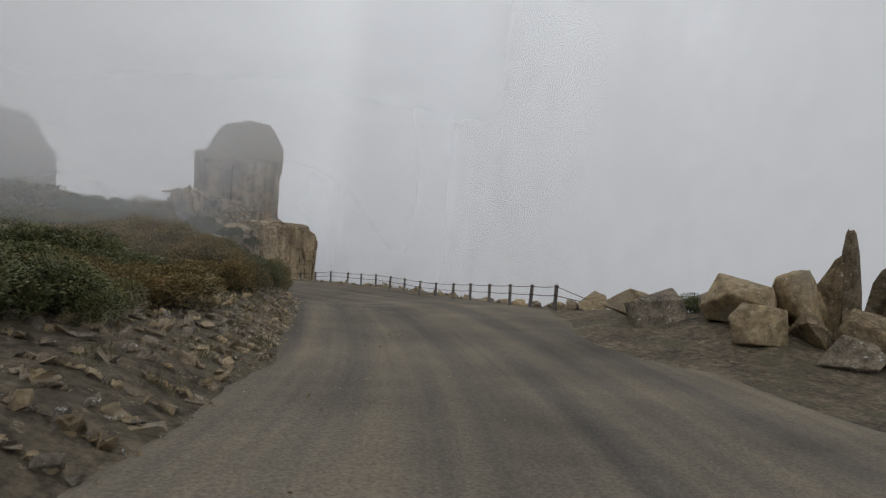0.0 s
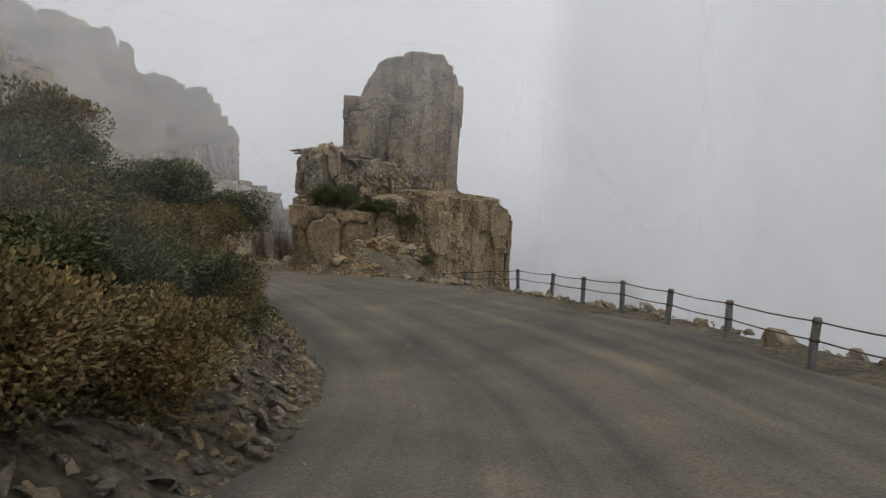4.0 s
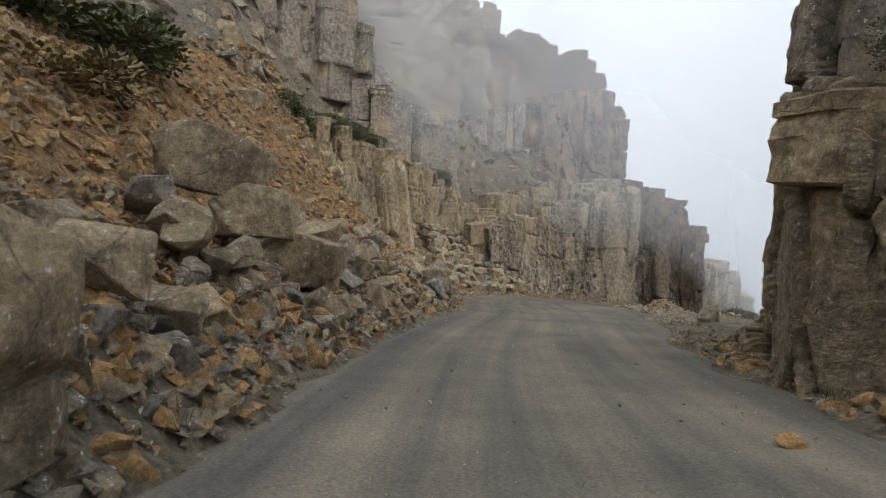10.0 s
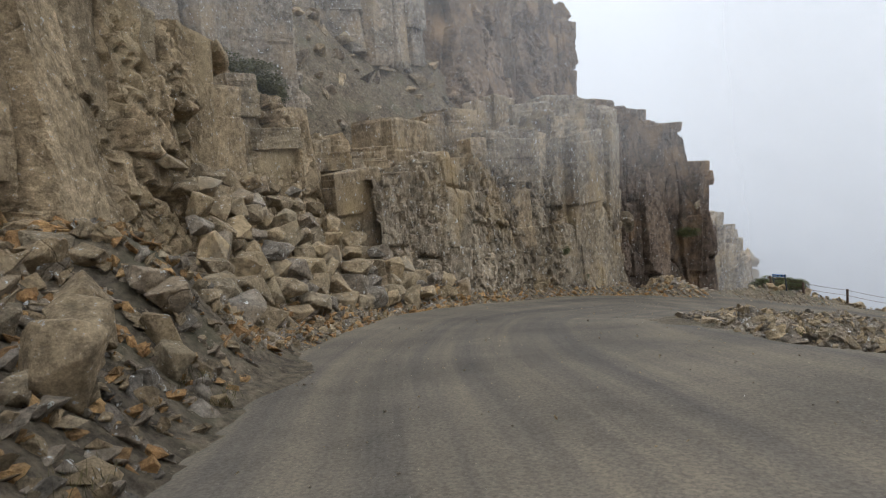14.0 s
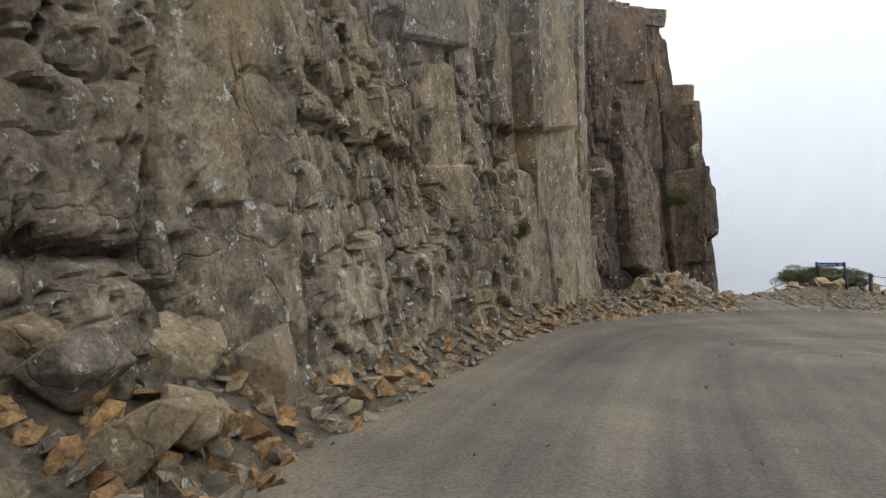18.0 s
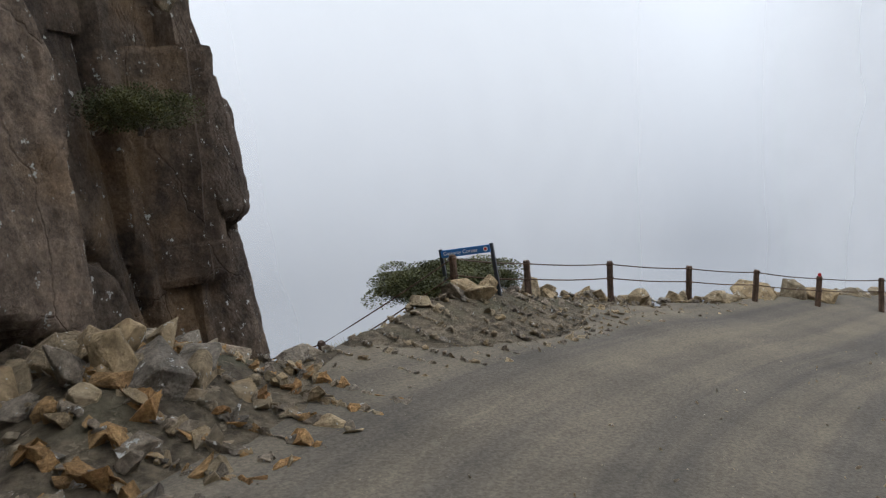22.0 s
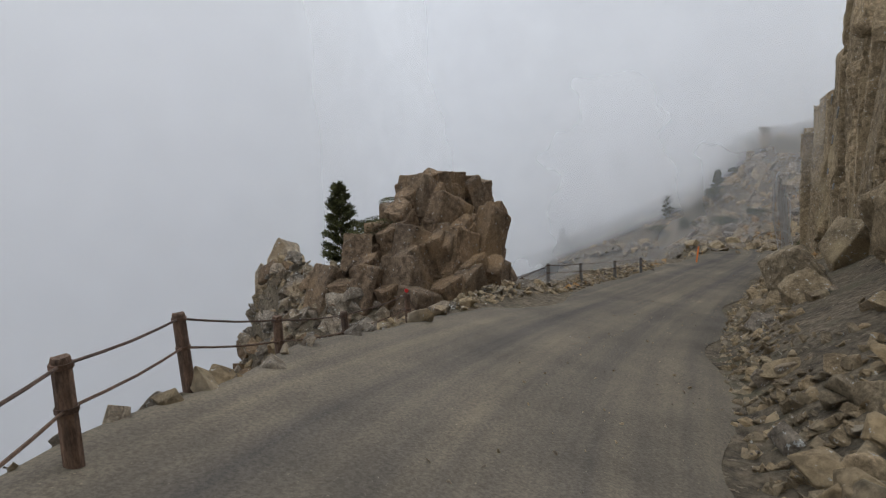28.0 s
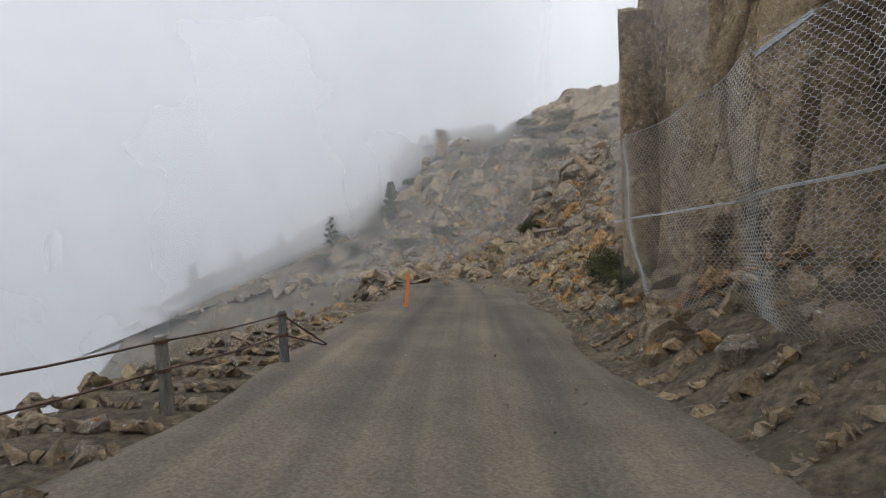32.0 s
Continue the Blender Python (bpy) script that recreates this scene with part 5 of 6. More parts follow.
for k, d, s, m in ((12.75, 3.1, (1.2, .9, .9), ROCK_GREY), (13.0, 3.2, (1.3, 1.1, .9), ROCK_GREY), (13.15, 3.7, (1.4, 1.1, 1.1), ROCK_BROWN), (13.35, 3.3, (1.0, .8, 1.0), ROCK_BROWN), (13.5, 3.6, (1.1, .8, .9), ROCK_BROWN), (12.9, 4.0, (1.5, 1.2, 1.2), ROCK_BROWN), (13.6, 3.1, (.7, .6, .5), ROCK_BROWN), (13.25, 4.5, (1.2, 1, .9), ROCK_BROWN),
                   (15.0, 3.3, (1.3, 1.1, 1.2), ROCK_GREY), (15.15, 3.2, (.9, .8, .7), ROCK_BROWN), (15.1, 4.0, (1.3, 1.1, 1.1), ROCK_GREY), (10.0, 3.0, (1.5, 1.1, 1.9), ROCK_BROWN), (9.75, 3.2, (1.2, 1, 1.2), ROCK_BROWN)):
    x, y = along(k, d)
    boulder(x, y, s, m, rnd, "large grey boulder at the road edge" if m is ROCK_GREY else "large tan boulder at the road edge", sink=.15)
for x, y, s, m, lab in ((2.9, -23.5, (1.7, 1.1, 1.0), ROCK_GREY, "blue-grey boulder on the outer verge"), (3.7, -22.0, (2.3, 1.3, .9), OCHRE, "flat ochre boulder on the outer verge"), (2.7, -26.5, (1.5, 1.1, 1.0), OCHRE, "rounded ochre boulder on the outer verge"), (3.4, -25.4, (1.8, 1.3, 1.3), OCHRE, "large ochre boulder on the outer verge"), (3.7, -27.0, (1.1, .9, .8), ROCK_BROWN, "brown boulder on the outer verge"), (4.4, -26.2, (1.9, 1.4, 1.6), OCHRE, "large pale ochre boulder on the outer verge"), (2.9, -28.2, (1.2, 1, .8), ROCK_GREY, "grey boulder on the outer verge"), (4.2, -28.4, (1.6, 1.2, 1.3), OCHRE, "large pale ochre boulder on the outer verge")):
    boulder(x, y, s, m, rnd, lab, sink=.15)


for x, y, z, s, turn in ((-14.9, 30.5, -1.75, (2.7, 1.5, 1.5), (.1, .25, 1.1)), (-14.2, 30.9, -2.7, (2.0, 1.3, 1.2), (-.1, .15, 1.2)), (-13.7, 31.6, -3.6, (2.2, 1.3, 1.3), (.2, .1, 1.0))):
    tagged(place(BOULDERS[ROCK_BROWN.name][3], "rock_slab", (x, y, z), s, turn), "large overhanging brown slab on the orange scree", "boulder", "slabs on the scree")


def spike_mesh(seed):
    """A leaning broken rock point."""
    r = random.Random(seed)
    bm = bmesh.new()
    tip = Vector((r.uniform(-.2, .2), r.uniform(-.2, .2), 1))
    rings = []
    for z, k in ((0, .5), (.3, .48), (.6, .42), (.86, .3), (1, .16)):
        rings.append([bm.verts.new((tip.x * z + math.cos(a * 1.047) * k * r.uniform(.75, 1.15), tip.y * z + math.sin(a * 1.047) * k * r.uniform(.75, 1.15), z + r.uniform(-.05, .05))) for a in range(6)])
    for lo, hi in zip(rings, rings[1:]):
        for i in range(6):
            bm.faces.new((lo[i], lo[(i + 1) % 6], hi[(i + 1) % 6], hi[i]))
    bm.faces.new(rings[-1])
    bm.faces.new(list(reversed(rings[0])))
    me = bpy.data.meshes.new("rock_spike")
    bm.to_mesh(me)
    bm.free()
    me.materials.append(ROCK_BROWN)
    return me


# jagged spikes on the outer verge
for k, (x, y, top) in enumerate(((5.2, -26.95, 6.7), (4.85, -26.35, 6.0), (5.1, -26.6, 5.7), (5.7, -27.4, 6.5), (4.6, -26.0, 5.5), (6.0, -27.0, 6.0), (5.5, -26.3, 5.4))):
    g_ = float(relief(x, y)) - .3
    tagged(place(spike_mesh(k), "rock_spike", (x, y, g_), (.75, .5, (top - g_) * .88), (rnd.uniform(-.12, .12), rnd.uniform(-.12, .12), rnd.uniform(0, 6))), "jagged upright brown rock spike on the verge", "rock", "rock spikes")
for x, y, z, s in ((29.88, 79.68, -20.56, (2.1, 1.54, 1.4)), (31.28, 79.26, -19.58, (2.24, 1.54, 1.26)), (32.68, 77.86, -18.6, (2.38, 1.68, 1.26)), (31.42, 77.86, -20.14, (2.24, 1.54, 1.96)), (32.4, 76.74, -20.14, (1.54, 1.26, 2.66)), (33.66, 78.28, -17.76, (2.1, 1.68, 1.12)), (33.66, 75.76, -20, (1.4, 1.12, 2.52)), (28.76, 79.82, -21.12, (1.54, 1.26, 1.12)), (30.44, 80.94, -20.56, (1.82, 1.4, 1.12)), (32.12, 80.94, -19.72, (1.68, 1.4, 1.26)), (31.84, 82.34, -20.84, (1.96, 1.54, 1.26))):
    slab_ = place(COLUMNS[ROCK_RUST.name][2 * rnd.randrange(12) + 1], "rock_block", (x, y, z - s[2] * .75), (s[0] * .8, s[1] * .9, s[2] * 1.5), (rnd.uniform(-.1, .1), rnd.uniform(-.45, -.25), 2.3 + rnd.uniform(-.3, .3)))
    tagged(slab_, "large leaning brown block of the corner outcrop", "boulder", "outcrop blocks")
# big ochre boulders outside the hairpin fence
for x, y, l_, h in ((-3.3, 87.4, 1.1, .7), (-2.4, 87.1, 1.0, .8), (.4, 86.4, 1.3, .6), (1.4, 86.1, 1.2, .7), (3.2, 85.9, 1.0, .9), (4.2, 85.5, 1.5, .8), (8.6, 86.28, 1.3, 0.7), (10.7, 86.28, 1, 0.6), (-9.3, 87.4, .5, .3), (-9.9, 87.9, .6, .35), (-8.9, 87.3, .4, .25), (-10.4, 88.3, .8, .4), (-7.1, 87.6, .5, .3)):
    boulder(x, y, (l_ * 1.25, l_ * .9, h), OCHRE, rnd, "large pale ochre boulder outside the cable fence", sink=.38, group="edge boulders")
def scatter(name, label, count, where, size, mats, seed, flat=.6):
    r = random.Random(seed)
    for m in mats:
        me = stones(PEBBLES, count // len(mats), lambda: where(r), lambda: size(r), r, flat)
        me.materials.clear()
        me.materials.append(m)
        tagged(obj(name, me, m), label, "rubble", kind="stuff")


def heap(name, label, count, where, size, mats, seed, flat=.7):
    """Like scatter, with coarse broken blocks."""
    r = random.Random(seed)
    for m in mats:
        me = stones(BLOCKS, count // len(mats), lambda: where(r), lambda: size(r), r, flat)
        me.materials.clear()
        me.materials.append(m)
        tagged(obj(name, me, m), label, "rubble", kind="stuff")


def around(cx, cy, sx, sy):
    def where(r):
        x, y = r.gauss(cx, sx), r.gauss(cy, sy)
        return x, y, -999.95
    return where


def outer_left(r, k):
    return np.interp(k, EDGES[:, 0], EDGES[:, 1]) + r.uniform(-.35, .5)


def outer_right(r, k):
    return -(np.interp(k, EDGES[:, 0], EDGES[:, 3]) + r.uniform(-.45, .35))


def strip(k0, k1, d0, d1, up=.035):
    def where(r):
        k = r.uniform(k0, k1)
        x, y = along(k, d0(r, k) if callable(d0) else r.uniform(d0, d1))
        return x, y, up - 1000
    return where


def small(lo, hi, power=3):
    return lambda r: lo + (hi - lo) * r.random() ** power


def verge_left(r, k):
    return np.interp(k, EDGES[:, 0], EDGES[:, 1]) + abs(r.gauss(0, .55)) - .15


def verge_right(r, k):
    return -(np.interp(k, EDGES[:, 0], EDGES[:, 3]) + abs(r.gauss(0, .6)) - .25)


heap("rubble", "pale ochre and grey stones on the outer edge", 160, strip(3.6, 9, outer_right, 0), small(.2, .8, 1.5), (OCHRE, OCHRE, ROCK_GREY), 91)
heap("rubble", "pale ochre and grey stones outside the hairpin fence", 190, strip(18.6, 24.2, outer_left, 0), small(.2, .8, 1.5), (OCHRE, OCHRE, ROCK_GREY), 92)
heap("rubble", "broken stones on the verge past the outcrop", 110, strip(24.0, 26.5, 3.3, 6), small(.1, .55, 1.8), (SCREE, ROCK_GREY), 93)
heap("rubble", "broken blocks below the corner outcrop", 360, lambda r: (lambda x, y: (x, y, -999.9))(r.uniform(25.5, 40), r.uniform(79.8, 87.6)), small(.4, 1.5, 1.5), (ROCK_GREY, ROCK_RUST, ROCK_GREY), 94)
heap("rubble", "broken blocks fallen at the cliff foot", 130, around(-14.4, 85.7, 1.0, .9), small(.2, .95, 1.6), (OCHRE, ROCK_BROWN, ROCK_GREY), 95)
heap("rubble", "tan blocks heaped below the gate pillar", 150, around(.8, 30.4, 1.7, 1.1), small(.25, 1.0, 1.8), (ROCK_BROWN, ROCK_GREY, SCREE), 96)
heap("rubble", "angular blocks piled below the rock face", 330, strip(13.0, 15.9, 4.2, 7.4), small(.25, 1.0, 1.6), (ROCK_BROWN, SCREE, ROCK_GREY), 97)
heap("rubble", "angular blocks piled on the cut slope", 300, strip(9.2, 12.8, 3.0, 5.6), small(.25, .9, 1.6), (ROCK_BROWN, SCREE, ROCK_GREY), 98)
scatter("rubble", "broken stones between the outcrop and the road", 2600, strip(23.2, 25.2, 2.9, 5.8), small(.05, .4, 2.5), (OCHRE, ROCK_BROWN, ROCK_GREY), 99)
heap("rubble", "broken tan blocks piled along the lower cutting", 150, strip(22.3, 26.4, lambda r, k: -(np.interp(k, EDGES[:, 0], EDGES[:, 3]) + r.uniform(.1, 2.2)), 0), small(.15, .8, 1.8), (OCHRE, ROCK_BROWN, ROCK_GREY), 101)
# loose earth sheet under the scree
vs, fs, rows_ = [], [], 15
stations = np.arange(8.8, 13.6, .06)
for i, k in enumerate(stations):
    q = min(1, (k - 8.8) / .8, (13.54 - k) / 1.2)
    for j in range(rows_ + 1):
        x, y = along(k, 4.6 + 1.2 * noise.noise((k * 2, 0, 5)) + (8.4 * q + 1.4 * noise.noise((k * 2, 3, 1))) * j / rows_)
        vs.append((x, y, (.07 if 0 < j < rows_ and q > .1 else -.1) + .05 * noise.noise((x * 2, y * 2, 0))))
        if i and j:
            a_ = i * (rows_ + 1) + j
            fs.append((a_ - rows_ - 2, a_ - rows_ - 1, a_, a_ - 1))
xyz = np.array(vs)
xyz[:, 2] += relief(xyz[:, 0], xyz[:, 1])
vs = xyz.tolist()
me = bpy.data.meshes.new("loose_earth")
me.from_pydata(vs, [], fs)
tagged(obj("loose_earth", me, EARTH, smooth=True), "loose orange earth on the cut slope", "earth", kind="structure")
scatter("scree", "loose orange stones on the cut slope", 19000, strip(9, 13.6, 4.2, 12.0), small(.08, .5, 1.9), (SCREE, SCREE, ROCK_BROWN), 71)
scatter("scree", "broken tan and grey stones along the stacked boulders", 15000, strip(8.8, 15.9, 2.5, 6), small(.06, .5, 2.5), (SCREE, ROCK_BROWN, ROCK_GREY), 85)
scatter("scree", "broken tan stones below the rock face", 2600, strip(13, 15.8, 5, 8.5), small(.1, .8, 2), (SCREE, ROCK_BROWN), 86)
scatter("scree", "loose tan stones below the outcrop", 4500, strip(6.6, 9.2, 2.3, 4.6), small(.05, .4), (SCREE, ROCK_BROWN), 72)
scatter("scree", "broken tan stones at the cliff foot", 6500, strip(13.8, 18.2, 2.6, 5.4), small(.05, .42, 2.5), (OCHRE, SCREE, ROCK_GREY), 73)
scatter("scree", "broken stones on the bank beside the road", 4500, strip(2, 6.8, 2.3, 5.2), small(.05, .34), (OCHRE, ROCK_GREY), 74)
scatter("rubble", "small stones along the inner road edge", 6000, strip(2, 24, verge_left, 0), small(.03, .2), (OCHRE, ROCK_GREY), 75)
scatter("rubble", "small stones along the outer road edge", 6000, strip(2, 26, verge_right, 0), small(.03, .2), (OCHRE, ROCK_GREY), 76)
scatter("rubble", "pale broken stones heaped on the gravel pull-out", 4500, strip(13.4, 17.3, -9.8, -6.0), small(.05, .4), (OCHRE, ROCK_GREY), 77)
scatter("rubble", "tan stones below the gate pillar", 1300, strip(9.2, 12.3, -7.6, -4.9), small(.07, .5), (SCREE, ROCK_BROWN), 78)
scatter("rubble", "tan stones at the foot of the lower cutting", 3500, strip(21.2, 26, verge_right, 0), small(.06, .35), (OCHRE, ROCK_BROWN), 79)
scatter("rubble", "broken ochre and brown stones below the far hillside", 5200, strip(24.6, 28.6, -12, -2.9), small(.08, .8, 2.2), (OCHRE, SCREE, ROCK_BROWN), 103)
heap("rubble", "grey-brown blocks strewn over the misty far slope", 620, lambda r: (lambda x, y: (x, y, -999.9))(r.uniform(47, 76), r.uniform(25, 47)), small(.5, 2.6, 2.2), (ROCK_GREY, ROCK_BROWN), 141)
heap("rubble", "angular brown blocks strewn below the far hillside", 210, strip(24.8, 28.4, -12, -3.6), small(.4, 1.5, 1.8), (OCHRE, ROCK_BROWN, SCREE), 104)
heap("rubble", "broken brown blocks banked against the inner hairpin", 190, strip(20.2, 22.6, -8.5, -3.6), small(.2, .9, 1.8), (OCHRE, ROCK_BROWN, ROCK_GREY), 105)
scatter("rubble", "loose ochre stones banked against the inner hairpin", 3200, strip(19.6, 22.8, -9, -3.6), small(.05, .4, 2.2), (OCHRE, ROCK_BROWN), 106)
scatter("rubble", "loose stones on the outer corner", 5000, strip(17.6, 20.5, 2.6, 8), small(.03, .22, 3.5), (OCHRE, ROCK_GREY), 80)
scatter("scree", "boulder scree on the misty far slope", 900, lambda r: (lambda x, y: (x, y, -1000))(r.uniform(40, 88), r.uniform(20, 51)), small(.3, 1.6, 2), (ROCK_BROWN, ROCK_GREY), 81)
scatter("scree", "boulder scree on the misty mountainside", 1800, lambda r: (lambda x, y: (x, y, -1000))(r.uniform(-44, -24), r.uniform(30, 86)), small(.3, 1.8, 2), (ROCK_GREY, ROCK_BROWN), 82)
scatter("rubble", "grey rubble below the corner outcrop", 1200, lambda r: (lambda x, y: (x, y, -1000))(r.uniform(25, 40.5), r.uniform(79.3, 87.6)), small(.15, .95, 2), (ROCK_GREY, ROCK_BROWN), 83)
scatter("gravel", "loose pebbles on the road surface", 6000, lambda r: (lambda x, y, z: (x, y, z + .03))(*along((q := r.uniform(2, 25)), r.uniform(-np.interp(q, EDGES[:, 0], EDGES[:, 3]), np.interp(q, EDGES[:, 0], EDGES[:, 1]))), float(np.interp(q * STEPS, np.arange(len(LINE)), LINE[:, 2]))), small(.015, .07), (OCHRE, ROCK_GREY), 84)

# ---- fences, sign, netting ----
RED = plain("red_reflector", (.55, .03, .03), .3)
WHITE = plain("white_reflector", (.75, .76, .76), .25)
ORANGE = plain("orange_marker_plastic", (.75, .2, .04), .5)
BLUE = plain("blue_sign_paint", (.03, .15, .42), .45)
LETTER = plain("white_sign_paint", (.8, .82, .84), .5)
DARK = plain("dark_post_paint", (.03, .033, .04), .6)
NET = plain("galvanised_wire", (.5, .51, .52), .4, .8)
STEEL = plain("dull_steel_strap", (.35, .36, .37), .45, .8)


def post_mesh(height, r=.07):
    bm = bmesh.new()
    rings = []
    for z, k in ((-.5, 1), (0, 1.02), (height * .5, 1), (height - .02, .98), (height, .88)):
        rings.append([bm.verts.new((math.cos(a * math.pi / 5) * r * k, math.sin(a * math.pi / 5) * r * k, z + (.006 * math.sin(a * 1.7) if z == height else 0))) for a in range(10)])
    for lo, hi in zip(rings, rings[1:]):
        for i in range(10):
            bm.faces.new((lo[i], lo[(i + 1) % 10], hi[(i + 1) % 10], hi[i]))
    bm.faces.new(rings[-1])
    bm.faces.new(list(reversed(rings[0])))
    me = bpy.data.meshes.new("post")
    bm.to_mesh(me)
    bm.free()
    return me


POST_RUST = material("rust_brown_post", [(.3, (.07, .05, .04)), (.7, (.22, .14, .10)), (.5, (.14, .095, .07))], 4, stretch=(3, 3, .8), bump=.3)


def fence(name, label, places, height, post_mat, reflect=None, ends=(None, None), seed=1, rise={}, level=None):
    """Round posts with two sagging steel cables."""
    r = random.Random(seed)
    thing = empty(name, (*places[0], float(relief(*places[0]))), label, "fence")
    base = Vector(thing.location)
    me = post_mesh(height)
    me.materials.append(post_mat)
    tops = []
    for k, (x, y) in enumerate(places):
        z = float(relief(x, y)) + rise.get(k, 0)
        z = z if level is None else max(z, level)
        post = new("post", me)
        post.parent = thing
        tilt = Euler((r.uniform(-.05, .05), r.uniform(-.05, .05), r.uniform(0, 6)))
        post.location, post.rotation_euler = Vector((x, y, z)) - base, tilt
        up = tilt.to_matrix() @ Vector((0, 0, 1))
        tops.append((Vector((x, y, z)) - base, up))
        for f in (.93, .57):
            bm = bmesh.new()
            tube(bm, [tuple(up * (height * f - .02)), tuple(up * (height * f + .02))], (.082, .082), 10)
            clip = obj("cable_clip", bm, RUST, post)
            clip.rotation_euler = Euler(tilt).to_matrix().inverted().to_euler()
        if reflect and k in reflect:
            bm = bmesh.new()
            bmesh.ops.create_cone(bm, cap_ends=True, segments=14, radius1=.045, radius2=.045, depth=.03, matrix=Matrix.Translation((0, 0, height + .05)) @ Matrix.Rotation(1.57, 4, "X"))
            bmesh.ops.create_cone(bm, cap_ends=True, segments=6, radius1=.01, radius2=.01, depth=.06, matrix=Matrix.Translation((0, 0, height + .01)))
            obj("reflector", bm, reflect[k], post, "round reflector on the post top")
    for f in (.93, .57):
        bm = bmesh.new()
        pts = [t + u * height * f for t, u in tops]
        line = []
        if ends[0]:
            line.append(Vector((*ends[0], float(relief(*ends[0])) + .03)) - base)
        for a, b in zip(pts, pts[1:]):
            line += [a, a.lerp(b, .25) - Vector((0, 0, .02)), a.lerp(b, .5) - Vector((0, 0, .03)), a.lerp(b, .75) - Vector((0, 0, .02))]
        line.append(pts[-1])
        if ends[1]:
            line.append(Vector((*ends[1], float(relief(*ends[1])) + .03)) - base)
        tube(bm, [tuple(p) for p in line], [.014] * len(line), 5)
        obj("cable", bm, RUST, thing, "rusty twisted steel cable")
    return thing


def evenly(points, step):
    return [(q[0], q[1]) for q, _ in polyline([(*p, 0, 0) for p in points], lambda: step)]


fence("cable_fence", "grey post and cable fence along the drop", evenly([(4.4, -17.6), (5.6, -13), (6.2, -9.5), (6.7, -5), (6.9, 0), (6.8, 5), (6.2, 10.3), (5.0, 14.6), (3.6, 19.2), (3.1, 21.5)], 2.35), .88, POST_WOOD, {0: WHITE}, ((5.2, -19.4), None), 3)
fence("cable_fence", "rust-brown post and cable fence round the hairpin", [(-12.2, 91.2), (-10.3, 88.8), (-8.3, 86.9), (-6.5, 86.8), (-4.2, 86.55), (-1.9, 86.05), (.2, 85.5), (2.4, 84.9), (5.0, 84.25), (7.6, 83.75), (9.9, 84.0), (12.2, 84.35), (14.5, 84.4), (16.8, 84.05), (19.0, 83.2), (21.2, 82.1), (23.3, 80.6)], .9, POST_RUST, {7: RED, 16: RED}, (None, (25.4, 79.8)), 4, {3: -.15, 8: .15, 9: .15})
fence("cable_fence", "grey post and cable fence past the outcrop", [(32.0, 75.5), (33.2, 73.2), (34.9, 70.9), (36.3, 68.5), (37.9, 66.2)], .88, POST_WOOD, None, ((31.3, 76.8), (39.0, 64.7)), 5)


def gateway_sign(x, y, turn):
    z = -14.12
    thing = empty("place_sign", (x, y, z), "blue place-name sign on two dark posts", "sign")
    thing.rotation_euler = (0, radians(-7), turn)
    for sx in (-.53, .53):
        bm = bmesh.new()
        bmesh.ops.create_cube(bm, size=1, matrix=Matrix.Translation((sx, 0, .2)) @ Matrix.Diagonal((.07, .07, 1.44, 1)))
        bmesh.ops.bevel(bm, geom=list(bm.edges), offset=.008, segments=1, affect="EDGES")
        obj("sign_post", bm, DARK, thing)
    bm = bmesh.new()
    bmesh.ops.create_cube(bm, size=1, matrix=Matrix.Translation((0, -.05, .83)) @ Matrix.Diagonal((1.02, .025, .15, 1)))
    bmesh.ops.bevel(bm, geom=list(bm.edges), offset=.005, segments=1, affect="EDGES")
    board = obj("sign_board", bm, BLUE, thing, "blue board with white lettering")
    cu = bpy.data.curves.new("lettering", "FONT")
    cu.body, cu.size, cu.align_x, cu.align_y, cu.extrude = "Gateway Corner", .105, "LEFT", "CENTER", .002
    tmp = new("lettering", cu)
    dg = bpy.context.evaluated_depsgraph_get()
    me = bpy.data.meshes.new_from_object(tmp.evaluated_get(dg))
    bpy.data.objects.remove(tmp)
    me.materials.clear()
    text = obj("lettering", me, LETTER, board, "white place name")
    text.location, text.rotation_euler = (-.46, -.0645, .83), (radians(90), 0, 0)
    bm = bmesh.new()
    bmesh.ops.create_cone(bm, cap_ends=True, segments=20, radius1=.046, radius2=.046, depth=.006, matrix=Matrix.Translation((.42, -.064, .83)) @ Matrix.Rotation(1.5708, 4, "X"))
    badge = obj("badge", bm, LETTER, board, "round white emblem")
    bm = bmesh.new()
    bmesh.ops.create_cone(bm, cap_ends=True, segments=16, radius1=.027, radius2=.027, depth=.006, matrix=Matrix.Translation((.42, -.069, .83)) @ Matrix.Rotation(1.5708, 4, "X"))
    obj("badge_mark", bm, RED, board, "red mark in the emblem")
    return thing


gateway_sign(-7.75, 87.05, radians(-58))


def marker(x, y, h, mat, label, name="guide_post", lean=.1):
    thing = empty(name, (x, y, float(relief(x, y))), label, "guide post")
    bm = bmesh.new()
    bmesh.ops.create_cube(bm, size=1, matrix=Matrix.Translation((0, 0, h / 2 - .1)) @ Matrix.Diagonal((.1, .03, h + .2, 1)))
    bmesh.ops.bevel(bm, geom=list(bm.edges), offset=.01, segments=2, affect="EDGES")
    ob = obj("blade", bm, mat, thing)
    ob.rotation_euler = (lean, -lean, .6)
    bm = bmesh.new()
    bmesh.ops.create_cube(bm, size=1, matrix=Matrix.Translation((0, -.022, h - .18)) @ Matrix.Diagonal((.06, .008, .12, 1)))
    obj("reflector", bm, RED if mat is not ORANGE else WHITE, ob, "small rectangular reflector").rotation_euler = (0, 0, 0)
    return thing


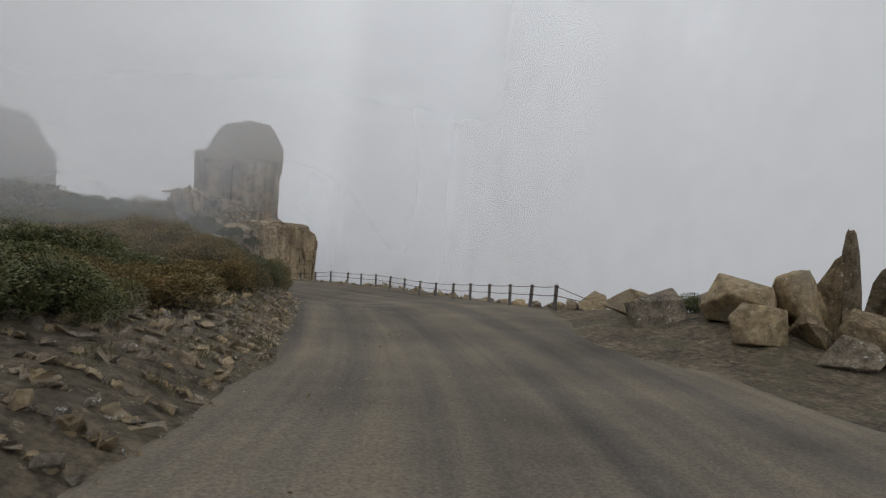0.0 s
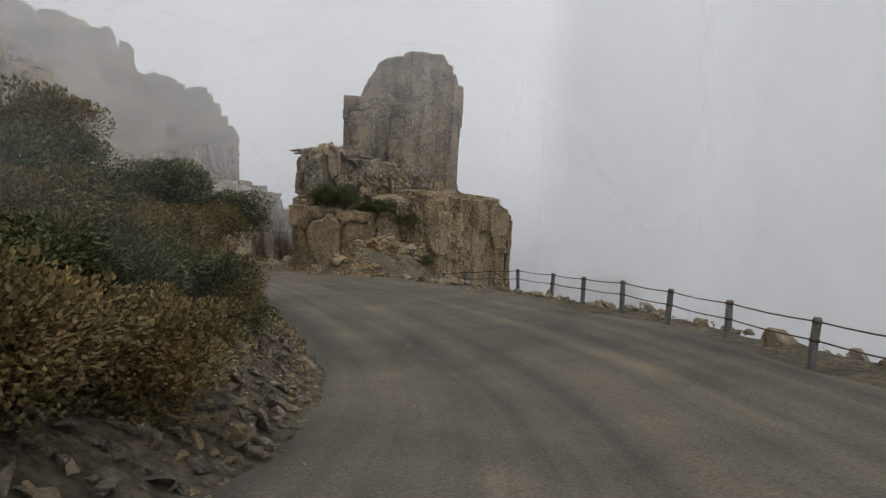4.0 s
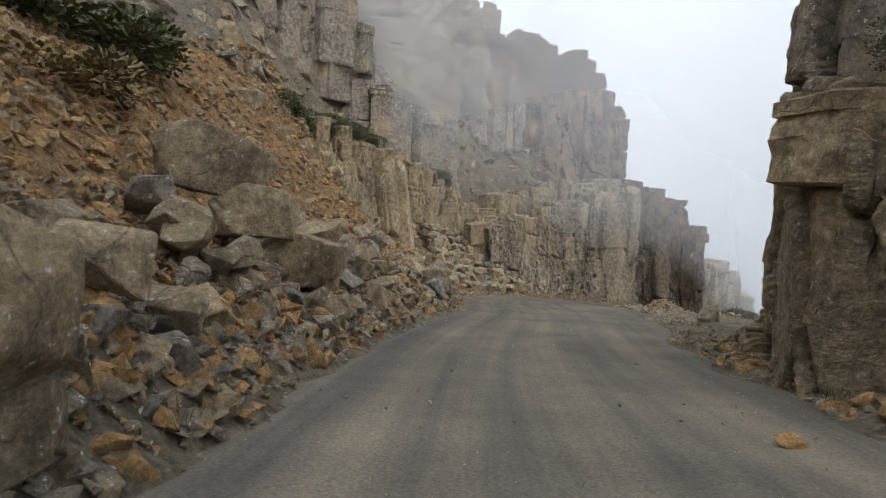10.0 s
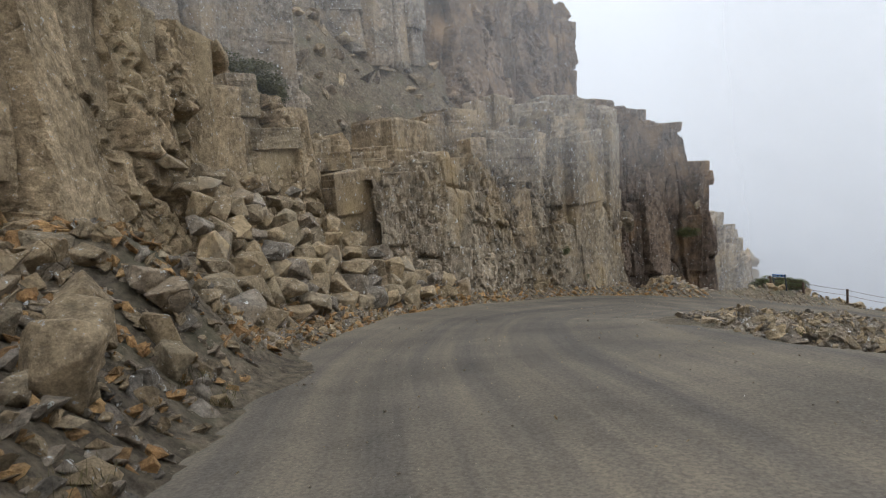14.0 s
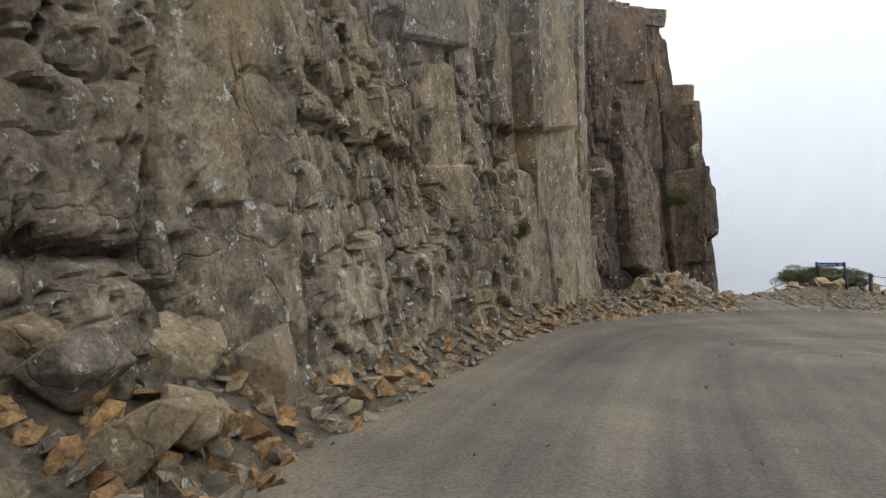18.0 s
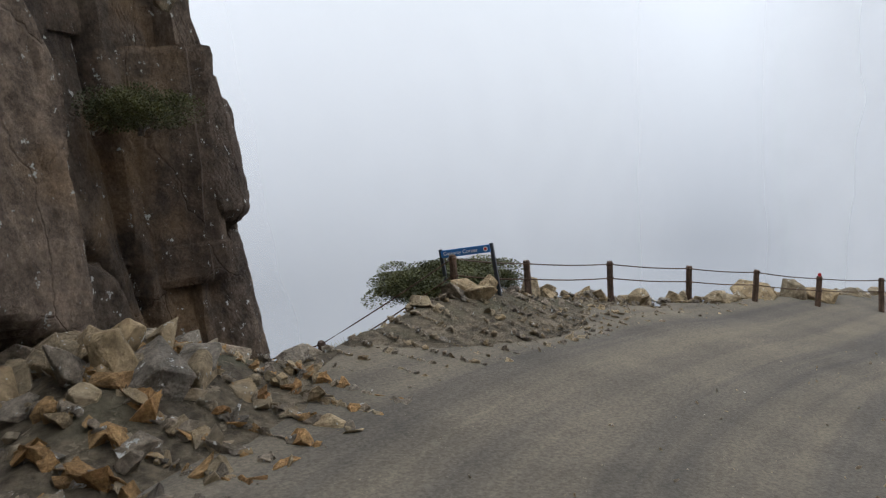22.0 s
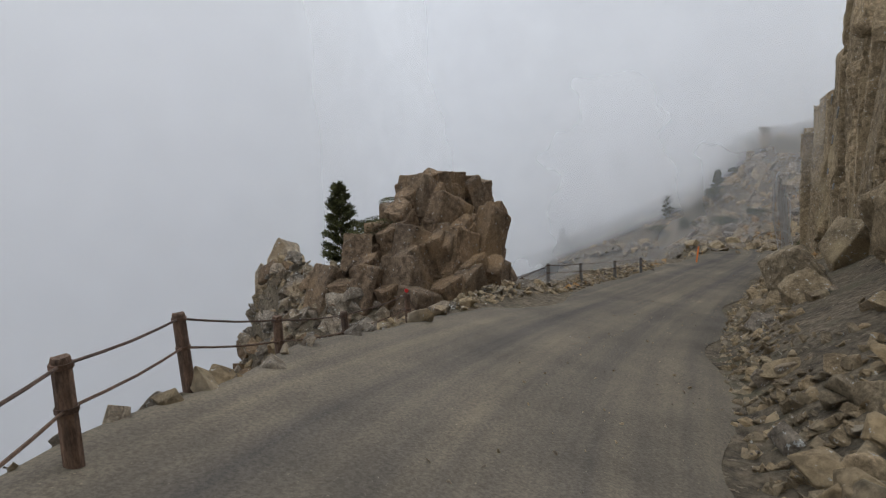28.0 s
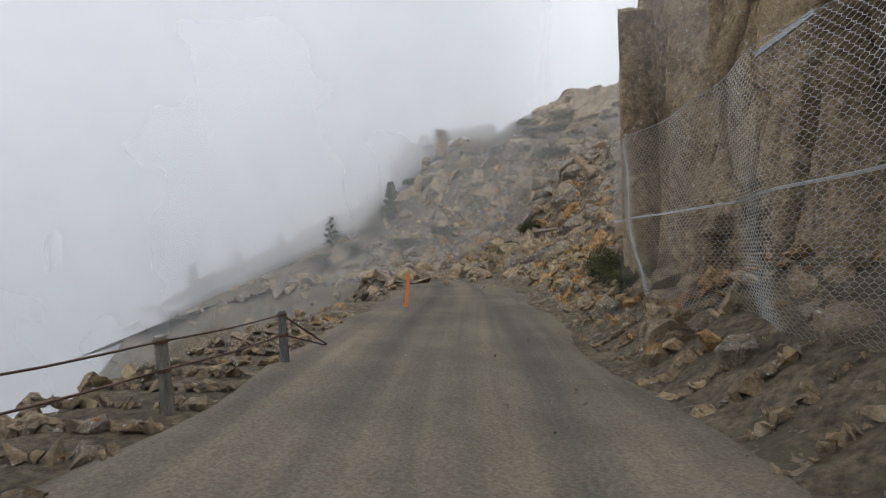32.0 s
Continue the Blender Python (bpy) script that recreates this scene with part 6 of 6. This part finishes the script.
marker(43.6, 59.0, 1.1, ORANGE, "leaning orange plastic guide post")
marker(-20.2, 47.8, .9, WHITE, "white guide post standing in the scree")


def netting(a, b, low, high, label, seed, cell=.085):
    """Hexagonal wire rockfall netting hung from the face."""
    bm_v, bm_f = [], []
    n, m = int(math.hypot(b[0] - a[0], b[1] - a[1]) / (cell * 1.5)), int((max(high) - min(low)) / (cell * .866))
    ux, uy = b[0] - a[0], b[1] - a[1]
    ln = math.hypot(ux, uy)
    nx_, ny_ = -uy / ln, ux / ln

    def at(u, v):
        u = min(max(u, 0), 1)
        lo, hi = low[0] + (low[1] - low[0]) * u, high[0] + (high[1] - high[0]) * u - .25 * math.sin(math.pi * u)
        out = .1 * math.sin(u * 17 + v * 2) + .07 * math.sin(u * 31) + .3 * (1 - v) ** 2 + .05 * math.sin(v * 9 + u * 5)
        return Vector((a[0] + ux * u + nx_ * out, a[1] + uy * u + ny_ * out, lo + (hi - lo) * v))

    def wire(p, q, r=.0035):
        d = (q - p)
        if d.length < 1e-4:
            return
        s = d.orthogonal().normalized() * r
        t = d.cross(s).normalized() * r
        k = len(bm_v)
        for o in (p, q):
            bm_v.extend([o + s, o - s * .5 + t * .87, o - s * .5 - t * .87])
        for i in range(3):
            bm_f.append((k + i, k + (i + 1) % 3, k + 3 + (i + 1) % 3, k + 3 + i))
    for i in range(n):
        for j in range(m):
            u, v = (i + .5 * (j % 2)) / n, j / m
            c, top = at(u, v), at(u + .5 / n, v + .55 / m)
            wire(c, at(u, v + .45 / m))
            wire(at(u, v + .45 / m), at(u + .5 / n, v + 1 / m))
            wire(at(u, v + .45 / m), at(u - .5 / n, v + 1 / m))
    thing = empty("rockfall_netting", tuple(at(.5, 0)), label, "netting")
    for v in (None, 0, .52, 1):
        if v is not None:
            for off in (0, .004, .008):
                for i in range(n):
                    wire(at(i / n, min(v + off, 1)), at((i + 1) / n, min(v + off, 1)), .006)
        name = "wire_mesh" if v is None else "lacing_cable"
        me = bpy.data.meshes.new(name)
        me.from_pydata([tuple(p - thing.location) for p in bm_v], [], bm_f)
        obj(name, me, NET, thing)
        bm_v.clear()
        bm_f.clear()
    return thing


netting((37.02, 58.26), (28.06, 66.66), (-22.66, -21.54), (-19.3, -17.34), "galvanised wire rockfall netting draped over the cutting", 1)
for k, (f, z) in enumerate(((0.2, -17.76), (0.5, -16.36), (0.8, -15.38), (0.35, -14.68), (0.65, -18.18))):
    x, y = 34.2 - 6.4 * f, 58.7 + 5.7 * f
    bm = bmesh.new()
    bmesh.ops.create_cube(bm, size=1, matrix=Matrix.Diagonal((1.7, .05, .1, 1)))
    bmesh.ops.bevel(bm, geom=list(bm.edges), offset=.008, segments=1, affect="EDGES")
    ob = obj("rock_strap", bm, STEEL)
    ob.location, ob.rotation_euler = (x, y, z), (0, radians(-9), radians(136))
    tagged(ob, "dull steel strap bolted to the rock face", "strap", "rock straps")
